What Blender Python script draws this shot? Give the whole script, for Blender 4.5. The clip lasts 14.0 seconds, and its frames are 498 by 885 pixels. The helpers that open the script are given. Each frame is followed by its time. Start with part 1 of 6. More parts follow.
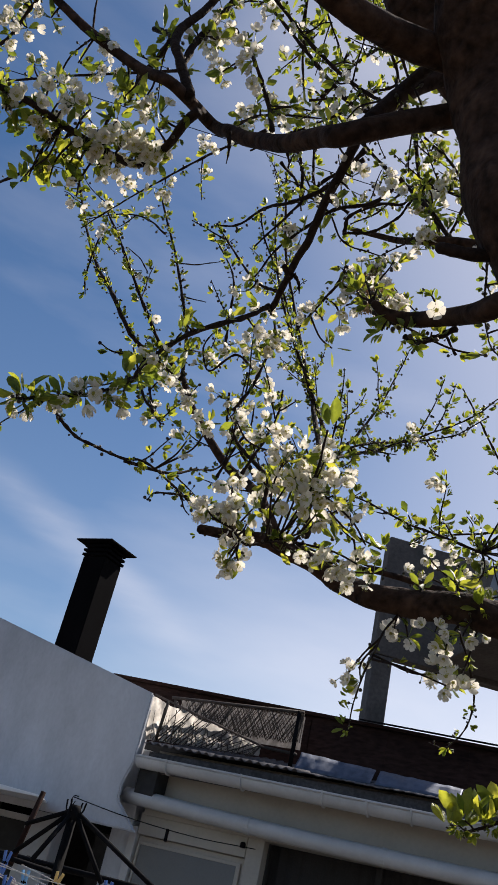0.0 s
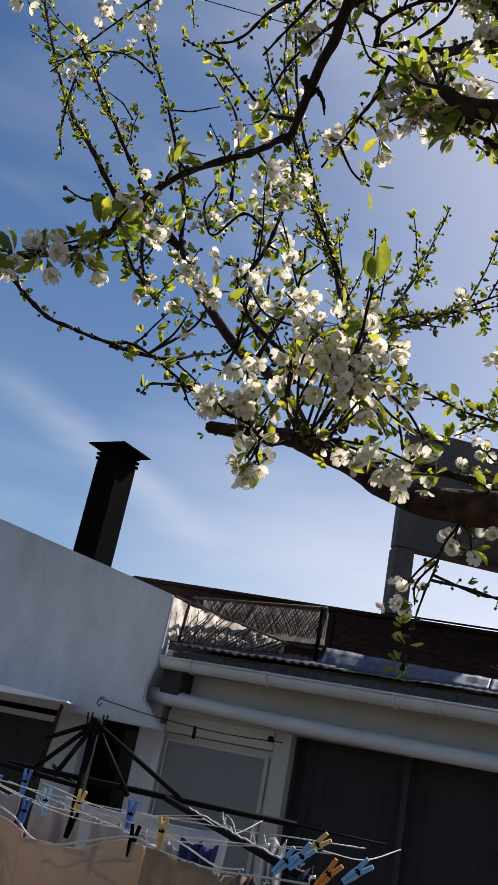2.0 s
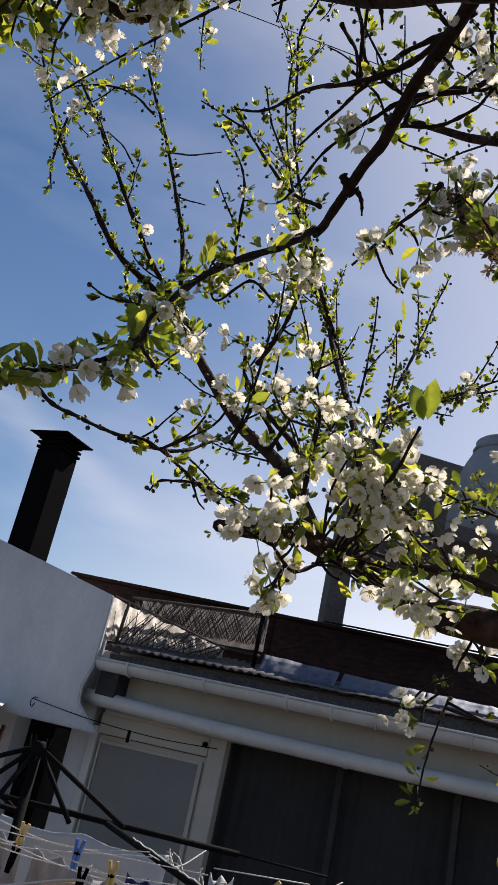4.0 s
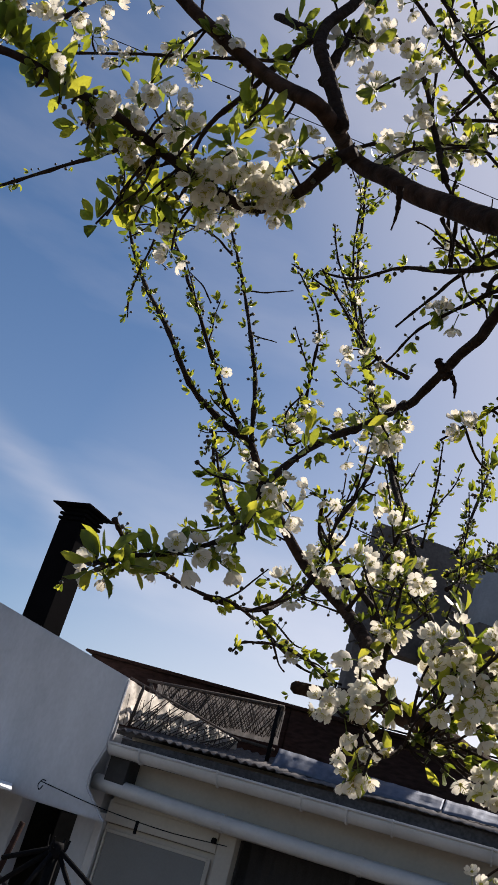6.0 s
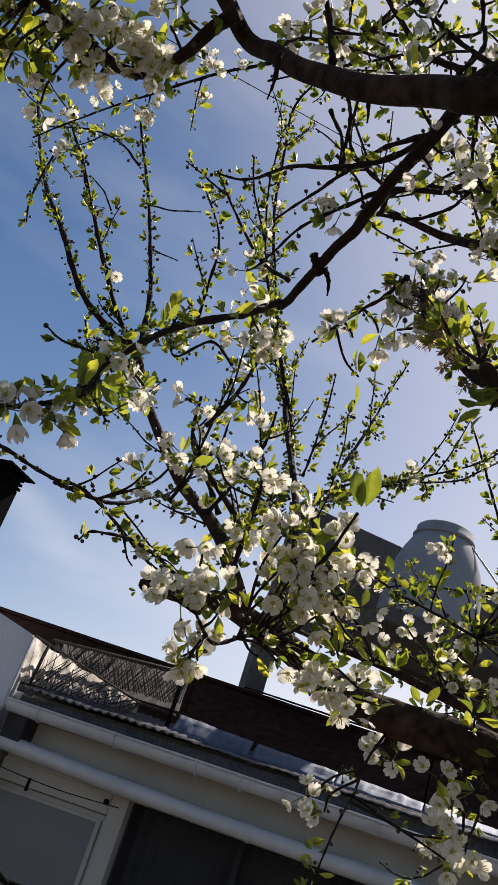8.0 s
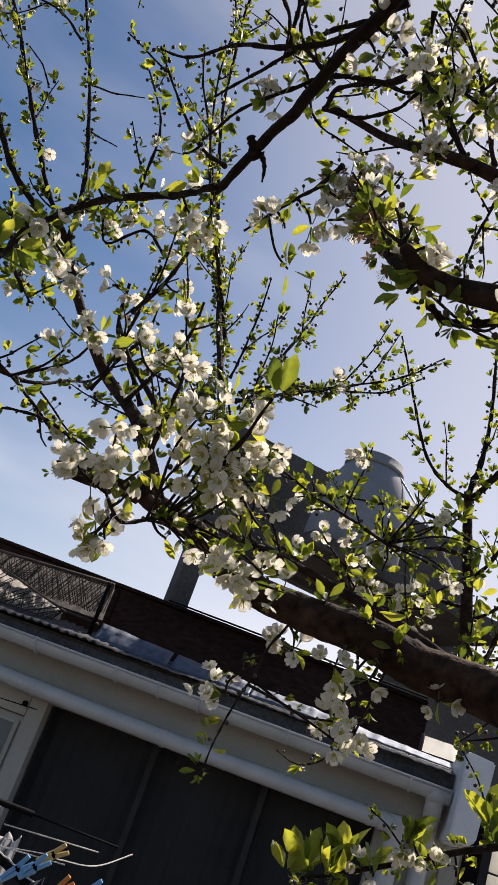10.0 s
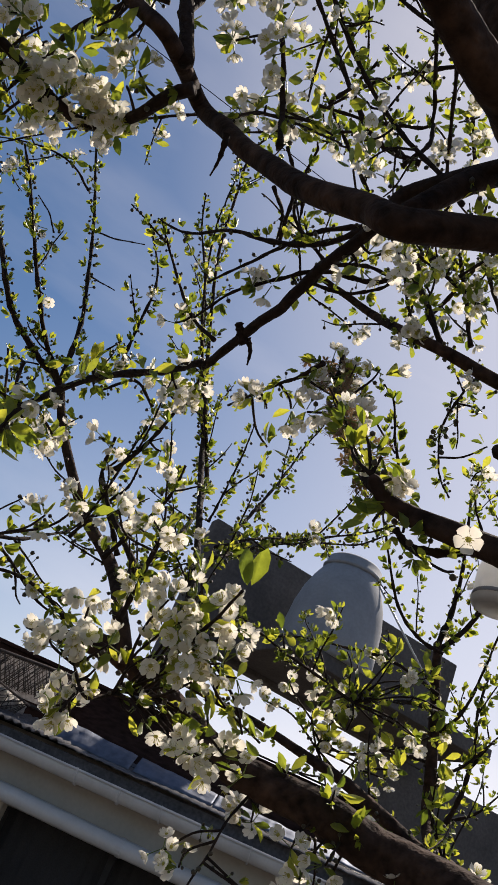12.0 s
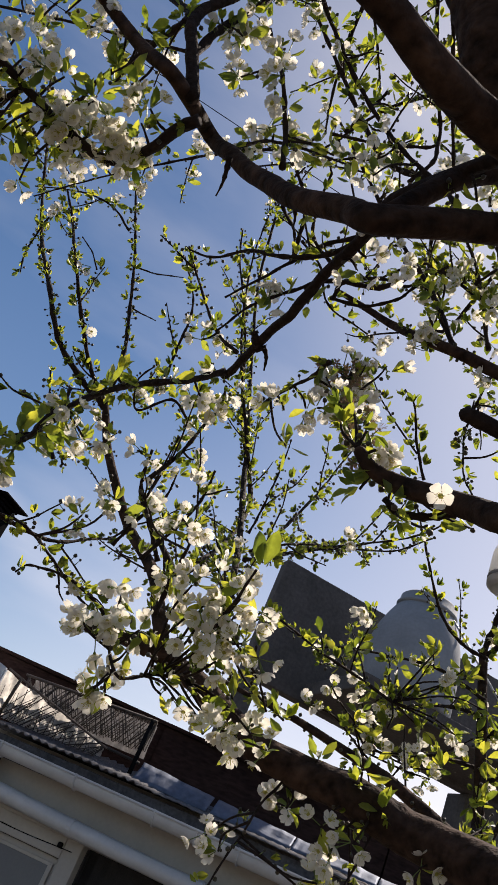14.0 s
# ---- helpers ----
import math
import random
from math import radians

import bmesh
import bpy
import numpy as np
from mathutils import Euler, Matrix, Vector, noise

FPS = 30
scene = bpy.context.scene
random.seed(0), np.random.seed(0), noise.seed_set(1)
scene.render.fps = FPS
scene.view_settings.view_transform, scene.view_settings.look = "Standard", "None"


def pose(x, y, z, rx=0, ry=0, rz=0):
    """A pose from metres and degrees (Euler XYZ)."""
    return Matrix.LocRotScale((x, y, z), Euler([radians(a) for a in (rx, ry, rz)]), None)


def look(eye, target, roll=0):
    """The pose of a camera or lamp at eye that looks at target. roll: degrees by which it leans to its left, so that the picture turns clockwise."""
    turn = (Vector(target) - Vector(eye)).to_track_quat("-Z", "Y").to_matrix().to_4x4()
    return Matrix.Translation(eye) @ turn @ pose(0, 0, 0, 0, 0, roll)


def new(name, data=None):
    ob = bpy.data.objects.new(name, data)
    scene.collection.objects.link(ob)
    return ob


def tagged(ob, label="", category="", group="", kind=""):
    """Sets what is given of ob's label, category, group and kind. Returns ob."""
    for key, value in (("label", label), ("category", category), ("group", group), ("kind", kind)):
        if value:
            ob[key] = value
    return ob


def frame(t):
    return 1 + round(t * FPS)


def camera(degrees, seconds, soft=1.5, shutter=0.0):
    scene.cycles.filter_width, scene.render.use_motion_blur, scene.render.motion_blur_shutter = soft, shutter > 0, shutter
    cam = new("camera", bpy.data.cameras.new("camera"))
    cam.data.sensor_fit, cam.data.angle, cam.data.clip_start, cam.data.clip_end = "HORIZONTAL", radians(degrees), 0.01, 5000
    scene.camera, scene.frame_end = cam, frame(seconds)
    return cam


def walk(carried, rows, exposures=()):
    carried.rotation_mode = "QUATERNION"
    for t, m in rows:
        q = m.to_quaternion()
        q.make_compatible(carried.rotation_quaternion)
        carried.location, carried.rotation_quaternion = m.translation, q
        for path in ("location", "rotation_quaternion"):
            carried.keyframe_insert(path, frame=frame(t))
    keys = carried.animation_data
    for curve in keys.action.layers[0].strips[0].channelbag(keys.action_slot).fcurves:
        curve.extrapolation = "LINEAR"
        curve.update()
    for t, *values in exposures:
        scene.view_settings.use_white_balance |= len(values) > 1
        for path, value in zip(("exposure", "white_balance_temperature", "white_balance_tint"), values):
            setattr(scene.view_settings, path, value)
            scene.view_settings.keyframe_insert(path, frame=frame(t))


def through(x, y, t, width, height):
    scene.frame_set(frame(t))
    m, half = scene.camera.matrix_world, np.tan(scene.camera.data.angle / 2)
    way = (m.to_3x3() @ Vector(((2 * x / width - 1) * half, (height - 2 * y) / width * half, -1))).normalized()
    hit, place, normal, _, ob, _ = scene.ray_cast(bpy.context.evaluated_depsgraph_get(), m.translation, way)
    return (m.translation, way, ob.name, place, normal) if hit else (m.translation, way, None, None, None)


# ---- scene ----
cam = camera(33.0, 14.0, soft=0.9)
PATH = [
    (0, (0.0004, 0.1053, 1.7148), (-0.8263, 1.6680, 2.6501), 14.03),
    (0.5, (-0.0091, 0.1383, 1.6998), (-0.8662, 1.7654, 2.4861), 13.21),
    (1, (-0.0056, 0.1501, 1.6895), (-0.8778, 1.7738, 2.4660), 13.95),
    (1.5, (-0.0136, 0.2804, 1.7121), (-0.8707, 1.9054, 2.5026), 12.20),
    (2, (-0.1023, 0.2963, 1.7996), (-0.9542, 1.9594, 2.5126), 11.39),
    (2.5, (-0.1096, 0.2577, 1.8572), (-0.9600, 1.9263, 2.5589), 11.50),
    (2.7, (-0.1231, 0.2664, 1.8558), (-0.9530, 1.9467, 2.5541), 11.02),
    (4.8, (-0.2367, 0.2324, 1.9415), (-0.9043, 1.9757, 2.6592), 14.08),
    (5, (-0.2466, 0.2248, 1.9419), (-0.9203, 1.9616, 2.6695), 14.43),
    (5.5, (-0.2608, 0.1946, 1.9576), (-0.9886, 1.8855, 2.7393), 15.76),
    (6, (-0.2688, 0.1695, 1.9730), (-1.0274, 1.8132, 2.8231), 16.65),
    (6.5, (-0.2630, 0.1659, 1.9825), (-1.0655, 1.7637, 2.8785), 17.66),
    (7, (-0.2196, 0.1927, 1.9695), (-0.9799, 1.8019, 2.8819), 18.66),
    (7.5, (-0.2081, 0.2297, 1.9454), (-0.9023, 1.8736, 2.8485), 19.13),
    (8, (-0.1962, 0.2595, 1.9255), (-0.8117, 1.9584, 2.7826), 19.32),
    (8.5, (-0.1774, 0.2890, 1.9093), (-0.6982, 2.0418, 2.7194), 19.92),
    (8.7, (-0.1675, 0.2999, 1.9034), (-0.6488, 2.0729, 2.6936), 19.82),
    (10.8, (-0.1746, 0.2772, 1.9070), (-0.6197, 2.0794, 2.6514), 20.88),
    (11, (-0.1720, 0.2797, 1.9236), (-0.6226, 2.0760, 2.6787), 21.06),
    (11.5, (-0.1734, 0.2415, 1.9548), (-0.6215, 1.9995, 2.7966), 22.80),
    (12, (-0.1829, 0.2222, 1.9684), (-0.6458, 1.9295, 2.9017), 24.70),
    (12.5, (-0.1859, 0.2144, 1.9735), (-0.6696, 1.8840, 2.9626), 25.38),
    (13, (-0.1775, 0.2192, 1.9599), (-0.6836, 1.8698, 2.9696), 25.84),
    (13.5, (-0.1341, 0.2164, 1.9235), (-0.6928, 1.8613, 2.9145), 25.24),
    (14, (-0.1027, 0.2040, 1.9223), (-0.7549, 1.8346, 2.8793), 25.53),
]
walk(cam, [(t, look(eye, target, roll)) for t, eye, target, roll in PATH], [(0.0, 0.43, 6720, 15), (3.0, 0.44, 6740, 15), (5.0, 0.40, 6840, 16), (8.0, 0.38, 6920, 16), (11.0, 0.39, 6950, 16), (12.5, 0.35, 6950, 16), (14.0, 0.49, 6970, 17)])

# ---- light ----
HAZE = 15.0                          # brightness of the thin cloud
SUN_AZ, SUN_EL = 24.0, 52.0          # degrees east of +y, above the horizon
sun_dir = Vector((math.sin(radians(SUN_AZ)) * math.cos(radians(SUN_EL)), math.cos(radians(SUN_AZ)) * math.cos(radians(SUN_EL)), math.sin(radians(SUN_EL))))
sun_data = bpy.data.lights.new("sun", "SUN")
sun_data.energy, sun_data.angle, sun_data.color = 5.0, radians(0.6), (1.0, 0.95, 0.86)
sun = new("sun", sun_data)
sun.matrix_world = look(tuple(sun_dir * 30), (0, 0, 0))

world = bpy.data.worlds.new("sky")
scene.world = world
world.use_nodes = True
wn, wl = world.node_tree.nodes, world.node_tree.links
wn.clear()
w_out, w_bg, sky = wn.new("ShaderNodeOutputWorld"), wn.new("ShaderNodeBackground"), wn.new("ShaderNodeTexSky")
sky.sky_type, sky.sun_disc = "NISHITA", False
sky.sun_elevation, sky.sun_rotation = radians(SUN_EL), radians(SUN_AZ)
sky.air_density, sky.dust_density, sky.ozone_density = 1.0, 0.5, 5.0
w_tc, w_map, w_noise, w_ramp, w_mix = wn.new("ShaderNodeTexCoord"), wn.new("ShaderNodeMapping"), wn.new("ShaderNodeTexNoise"), wn.new("ShaderNodeMapRange"), wn.new("ShaderNodeMixRGB")
w_map.inputs["Rotation"].default_value = (0.3, 0.9, 0.5)
w_map.inputs["Scale"].default_value = (1.1, 1.1, 4.2)
w_noise.inputs["Scale"].default_value, w_noise.inputs["Detail"].default_value, w_noise.inputs["Roughness"].default_value = 1.5, 7.0, 0.5
w_ramp.inputs["From Min"].default_value, w_ramp.inputs["From Max"].default_value = 0.47, 0.72
w_ramp.inputs["To Min"].default_value, w_ramp.inputs["To Max"].default_value = 0.0, 0.14
# thin haze: thicker towards the horizon on the sun side and round the sun
w_sep, w_low, w_dot, w_halo = wn.new("ShaderNodeSeparateXYZ"), wn.new("ShaderNodeMapRange"), wn.new("ShaderNodeVectorMath"), wn.new("ShaderNodeMapRange")
w_low.interpolation_type = w_halo.interpolation_type = "SMOOTHSTEP"
w_low.inputs["From Min"].default_value, w_low.inputs["From Max"].default_value = 0.72, 0.05
w_low.inputs["To Max"].default_value = 0.60
w_dot.operation = "DOT_PRODUCT"
w_dot.inputs[1].default_value = sun_dir
w_halo.inputs["From Min"].default_value, w_halo.inputs["From Max"].default_value = 0.72, 1.0
w_halo.inputs["To Max"].default_value = 0.36
w_add, w_add2 = wn.new("ShaderNodeMath"), wn.new("ShaderNodeMath")
w_add2.use_clamp = True
w_mix.inputs["Color2"].default_value = (HAZE * 1.03, HAZE * 1.0, HAZE * 0.99, 1)
wl.new(w_tc.outputs["Generated"], w_map.inputs["Vector"])
wl.new(w_map.outputs["Vector"], w_noise.inputs["Vector"])
wl.new(w_noise.outputs["Fac"], w_ramp.inputs["Value"])
wl.new(w_tc.outputs["Generated"], w_sep.inputs["Vector"])
wl.new(w_sep.outputs["Z"], w_low.inputs["Value"])
wl.new(w_tc.outputs["Generated"], w_dot.inputs[0])
wl.new(w_dot.outputs["Value"], w_halo.inputs["Value"])
# one long cirrus streak low on the left
w_pl, w_abs, w_band, w_near, w_cap, w_m1, w_m2, w_wisp, w_rag = wn.new("ShaderNodeVectorMath"), wn.new("ShaderNodeMath"), wn.new("ShaderNodeMapRange"), wn.new("ShaderNodeVectorMath"), wn.new("ShaderNodeMapRange"), wn.new("ShaderNodeMath"), wn.new("ShaderNodeMath"), wn.new("ShaderNodeMath"), wn.new("ShaderNodeMapRange")
w_pl.operation = w_near.operation = "DOT_PRODUCT"
w_pl.inputs[1].default_value = (-0.505, -0.035, -0.862)
w_near.inputs[1].default_value = (-0.612, 0.715, 0.335)
w_abs.operation, w_m1.operation, w_m2.operation = "ABSOLUTE", "MULTIPLY", "MULTIPLY"
w_band.interpolation_type = w_cap.interpolation_type = "SMOOTHSTEP"
w_band.inputs["From Min"].default_value, w_band.inputs["From Max"].default_value, w_band.inputs["To Max"].default_value = 0.036, 0.0, 0.17
w_cap.inputs["From Min"].default_value, w_cap.inputs["From Max"].default_value = 0.96, 0.995
w_rag.inputs["From Min"].default_value, w_rag.inputs["From Max"].default_value = 0.36, 0.6
wl.new(w_tc.outputs["Generated"], w_pl.inputs[0])
wl.new(w_tc.outputs["Generated"], w_near.inputs[0])
wl.new(w_pl.outputs["Value"], w_abs.inputs[0])
wl.new(w_abs.outputs["Value"], w_band.inputs["Value"])
wl.new(w_near.outputs["Value"], w_cap.inputs["Value"])
wl.new(w_noise.outputs["Fac"], w_rag.inputs["Value"])
wl.new(w_band.outputs["Result"], w_m1.inputs[0])
wl.new(w_cap.outputs["Result"], w_m1.inputs[1])
wl.new(w_m1.outputs["Value"], w_m2.inputs[0])
wl.new(w_rag.outputs["Result"], w_m2.inputs[1])
wl.new(w_ramp.outputs["Result"], w_wisp.inputs[0])
wl.new(w_m2.outputs["Value"], w_wisp.inputs[1])
wl.new(w_wisp.outputs["Value"], w_add.inputs[0])
w_side, w_fwd = wn.new("ShaderNodeMapRange"), wn.new("ShaderNodeMath")
w_side.inputs["From Min"].default_value, w_side.inputs["From Max"].default_value, w_side.inputs["To Min"].default_value = 0.45, 0.92, 0.10
w_fwd.operation = "MULTIPLY"
w_level = wn.new("ShaderNodeVectorMath")
w_level.operation = "DOT_PRODUCT"
w_level.inputs[1].default_value = (math.sin(radians(SUN_AZ)), math.cos(radians(SUN_AZ)), 0.0)
wl.new(w_tc.outputs["Generated"], w_level.inputs[0])
wl.new(w_level.outputs["Value"], w_side.inputs["Value"])
wl.new(w_low.outputs["Result"], w_fwd.inputs[0])
wl.new(w_side.outputs["Result"], w_fwd.inputs[1])
wl.new(w_fwd.outputs["Value"], w_add.inputs[1])
wl.new(w_add.outputs["Value"], w_add2.inputs[0])
wl.new(w_halo.outputs["Result"], w_add2.inputs[1])
wl.new(w_add2.outputs["Value"], w_mix.inputs["Fac"])
w_hue = wn.new("ShaderNodeHueSaturation")
w_hue.inputs["Hue"].default_value, w_hue.inputs["Saturation"].default_value, w_hue.inputs["Value"].default_value = 0.497, 1.14, 1.2
wl.new(sky.outputs["Color"], w_hue.inputs["Color"])
wl.new(w_hue.outputs["Color"], w_mix.inputs["Color1"])
wl.new(w_mix.outputs["Color"], w_bg.inputs["Color"])
w_bg.inputs["Strength"].default_value = 0.062
wl.new(w_bg.outputs["Background"], w_out.inputs["Surface"])


# ---- materials ----
def material(name, color, rough=0.6, metal=0.0, grain=40.0, amount=0.25, stain=3.0, stain_amount=0.2, bump=0.1, stretch=(1, 1, 1), clear=0.0, through=0.0, vary=0.0, spec=0.5, passed=None):
    """A surface with grain and stains at two scales; through: share of light that passes; vary: change from piece to piece."""
    m = bpy.data.materials.new(name)
    m.use_nodes = True
    n, l = m.node_tree.nodes, m.node_tree.links
    b, out = n["Principled BSDF"], n["Material Output"]
    tc, mp = n.new("ShaderNodeTexCoord"), n.new("ShaderNodeMapping")
    mp.inputs["Scale"].default_value = stretch
    l.new(tc.outputs["Object"], mp.inputs["Vector"])
    fine, broad = n.new("ShaderNodeTexNoise"), n.new("ShaderNodeTexNoise")
    fine.inputs["Scale"].default_value, fine.inputs["Detail"].default_value = grain, 6
    broad.inputs["Scale"].default_value, broad.inputs["Detail"].default_value, broad.inputs["Roughness"].default_value = stain, 5, 0.6
    l.new(mp.outputs["Vector"], fine.inputs["Vector"])
    l.new(mp.outputs["Vector"], broad.inputs["Vector"])
    hsv = n.new("ShaderNodeHueSaturation")
    hsv.inputs["Color"].default_value = (*color, 1)
    mr1, mr2 = n.new("ShaderNodeMapRange"), n.new("ShaderNodeMapRange")
    for mr, tex, a in ((mr1, fine, amount), (mr2, broad, stain_amount)):
        mr.inputs["From Min"].default_value, mr.inputs["From Max"].default_value = 0.3, 0.7
        mr.inputs["To Min"].default_value, mr.inputs["To Max"].default_value = 1 - a, 1 + a * 0.6
        l.new(tex.outputs["Fac"], mr.inputs["Value"])
    mul = n.new("ShaderNodeMath")
    mul.operation = "MULTIPLY"
    l.new(mr1.outputs["Result"], mul.inputs[0])
    l.new(mr2.outputs["Result"], mul.inputs[1])
    value = mul.outputs["Value"]
    if vary:
        info, geo, add, fr, mv, mul2, mh = n.new("ShaderNodeObjectInfo"), n.new("ShaderNodeNewGeometry"), n.new("ShaderNodeMath"), n.new("ShaderNodeMath"), n.new("ShaderNodeMapRange"), n.new("ShaderNodeMath"), n.new("ShaderNodeMapRange")
        fr.operation, mul2.operation = "FRACT", "MULTIPLY"
        l.new(info.outputs["Random"], add.inputs[0])
        l.new(geo.outputs["Random Per Island"], add.inputs[1])
        l.new(add.outputs["Value"], fr.inputs[0])
        mv.inputs["To Min"].default_value, mv.inputs["To Max"].default_value = 1 - vary, 1 + vary
        mh.inputs["To Min"].default_value, mh.inputs["To Max"].default_value = 0.5 + vary * 0.05, 0.5 - vary * 0.06
        l.new(fr.outputs["Value"], mv.inputs["Value"])
        l.new(fr.outputs["Value"], mh.inputs["Value"])
        l.new(mh.outputs["Result"], hsv.inputs["Hue"])
        l.new(value, mul2.inputs[0])
        l.new(mv.outputs["Result"], mul2.inputs[1])
        value = mul2.outputs["Value"]
    l.new(value, hsv.inputs["Value"])
    l.new(hsv.outputs["Color"], b.inputs["Base Color"])
    b.inputs["Roughness"].default_value, b.inputs["Metallic"].default_value = rough, metal
    b.inputs["Specular IOR Level"].default_value = spec
    b.inputs["Coat Weight"].default_value = clear
    if bump:
        bp = n.new("ShaderNodeBump")
        bp.inputs["Strength"].default_value, bp.inputs["Distance"].default_value = bump, 0.01
        l.new(fine.outputs["Fac"], bp.inputs["Height"])
        l.new(bp.outputs["Normal"], b.inputs["Normal"])
    if through:
        tr, mx = n.new("ShaderNodeBsdfTranslucent"), n.new("ShaderNodeMixShader")
        if passed:
            h2 = n.new("ShaderNodeHueSaturation")
            h2.inputs["Color"].default_value = (*passed, 1)
            l.new(value, h2.inputs["Value"])
            if vary:
                l.new(mh.outputs["Result"], h2.inputs["Hue"])
            l.new(h2.outputs["Color"], tr.inputs["Color"])
        else:
            l.new(hsv.outputs["Color"], tr.inputs["Color"])
        mx.inputs["Fac"].default_value = through
        l.new(b.outputs["BSDF"], mx.inputs[1])
        l.new(tr.outputs["BSDF"], mx.inputs[2])
        l.new(mx.outputs["Shader"], out.inputs["Surface"])
    return m


BARK = material("plum_bark", (0.054, 0.032, 0.023), 0.92, grain=75, amount=0.7, stain=16, stain_amount=0.55, bump=0.7, spec=0.15)
TWIG = material("twig_bark", (0.032, 0.021, 0.017), 0.85, grain=160, amount=0.4, stain=25, stain_amount=0.35, bump=0.5, spec=0.15)
LEAF = material("plum_leaf", (0.085, 0.125, 0.022), 0.42, grain=220, amount=0.16, stain=60, stain_amount=0.15, bump=0.15, through=0.52, vary=0.55, passed=(0.40, 0.46, 0.042))
PETAL = material("white_petal", (0.83, 0.79, 0.69), 0.6, grain=260, amount=0.05, stain=120, stain_amount=0.08, bump=0.05, through=0.55, vary=0.06, spec=0.2)
STAMEN = material("stamen", (0.50, 0.46, 0.10), 0.6, grain=400, amount=0.2, bump=0, through=0.3)
CALYX = material("green_calyx", (0.16, 0.22, 0.05), 0.5, grain=300, amount=0.2, bump=0, through=0.25, vary=0.2)
FADED = material("faded_flower", (0.26, 0.17, 0.085), 0.7, grain=300, amount=0.3, bump=0, through=0.35, vary=0.3)
BUD = material("bud_scale", (0.055, 0.045, 0.025), 0.6, grain=300, amount=0.3, bump=0.1, vary=0.3)
PLASTER = material("white_plaster", (0.49, 0.50, 0.52), 0.85, grain=38, amount=0.06, stain=1.8, stain_amount=0.22, bump=0.3, stretch=(1.3, 1.3, 0.7))
LIME = material("limewash", (0.78, 0.78, 0.77), 0.85, grain=50, amount=0.05, stain=3, stain_amount=0.1, bump=0.2)
CREAM = material("cream_paint", (0.44, 0.41, 0.357), 0.75, grain=45, amount=0.06, stain=1.8, stain_amount=0.15, bump=0.12)
PVC = material("white_plastic_pipe", (0.50, 0.495, 0.485), 0.4, grain=60, amount=0.04, stain=5, stain_amount=0.14, bump=0.03)
GLASS_GREY = material("frosted_pane", (0.155, 0.16, 0.16), 0.4, grain=120, amount=0.06, stain=2.5, stain_amount=0.12, bump=0.05)
# near-black base colour that holds the shade of the unlit inside
DARK_IN = material("shaded_interior", (0.027, 0.026, 0.026), 0.8, grain=20, amount=0.3, stain=2, stain_amount=0.4)
CURTAIN = material("dark_curtain", (0.027, 0.026, 0.027), 0.9, grain=150, amount=0.3, stain=4, stain_amount=0.3, bump=0.2)
STEEL = material("black_flue_steel", (0.0030, 0.0028, 0.0035), 0.95, 0.0, grain=60, amount=0.3, stain=5, stain_amount=0.35, bump=0.12, spec=0.04)
BOARD = material("dark_brown_board", (0.040, 0.021, 0.017), 0.9, grain=60, amount=0.45, stain=3.5, stain_amount=0.6, bump=0.4, stretch=(0.3, 1, 1), spec=0.12)
ZINC = material("zinc_flashing", (0.12, 0.14, 0.185), 0.62, 0.7, grain=24, amount=0.2, stain=9, stain_amount=0.25, bump=0.25)
CORR = material("corrugated_sheet", (0.12, 0.115, 0.12), 0.85, grain=50, amount=0.35, stain=4, stain_amount=0.4, bump=0.3, spec=0.15)
CONCRETE = material("grey_concrete", (0.105, 0.094, 0.088), 0.9, grain=35, amount=0.25, stain=2.5, stain_amount=0.35, bump=0.4)
TANK = material("pale_tank_fibre", (0.27, 0.285, 0.305), 0.85, grain=40, amount=0.08, stain=3, stain_amount=0.2, bump=0.12)
REED = material("split_reed", (0.06, 0.045, 0.035), 0.8, grain=90, amount=0.35, stain=12, stain_amount=0.4, bump=0.3, vary=0.35)
SHEET = material("clear_sheeting", (0.74, 0.70, 0.64), 0.35, grain=30, amount=0.25, stain=11, stain_amount=0.45, bump=0.4, through=0.85)
BACKING = material("dull_backing_sheet", (0.30, 0.28, 0.27), 0.8, grain=40, amount=0.3, stain=14, stain_amount=0.6, bump=0.3, through=0.3)
# strong pass-through set so that faces turned from the sun look sunlit
SLAT = material("white_plastic_slat", (0.80, 0.79, 0.75), 0.5, grain=40, amount=0.05, stain=4, stain_amount=0.15, bump=0.05, through=0.75)
IRON = material("black_iron", (0.007, 0.007, 0.008), 0.75, 0.0, grain=90, amount=0.35, stain=9, stain_amount=0.35, bump=0.2, spec=0.06)
WIRE = material("line_cord", (0.55, 0.54, 0.50), 0.7, grain=200, amount=0.2, bump=0.1)
CLOTH = material("beige_cloth", (0.52, 0.40, 0.29), 0.95, grain=300, amount=0.12, stain=4, stain_amount=0.12, bump=0.25, through=0.35)
CLOTH_GREY = material("grey_cloth", (0.34, 0.34, 0.36), 0.95, grain=300, amount=0.12, stain=5, stain_amount=0.15, bump=0.25, through=0.25)
CLOTH_DARK = material("dark_cloth", (0.03, 0.035, 0.055), 0.95, grain=300, amount=0.2, stain=5, stain_amount=0.25, bump=0.25)
CLOTH_TAN = material("faded_tan_cloth", (0.36, 0.27, 0.19), 0.95, grain=300, amount=0.15, stain=6, stain_amount=0.3, bump=0.25, through=0.3)
CLOTH_BLUE = material("deep_blue_cloth", (0.02, 0.035, 0.14), 0.95, grain=300, amount=0.15, stain=8, stain_amount=0.25, bump=0.25, through=0.1)
CLOTH_GREEN = material("grey_green_cloth", (0.11, 0.13, 0.115), 0.95, grain=300, amount=0.15, stain=8, stain_amount=0.25, bump=0.25, through=0.15)
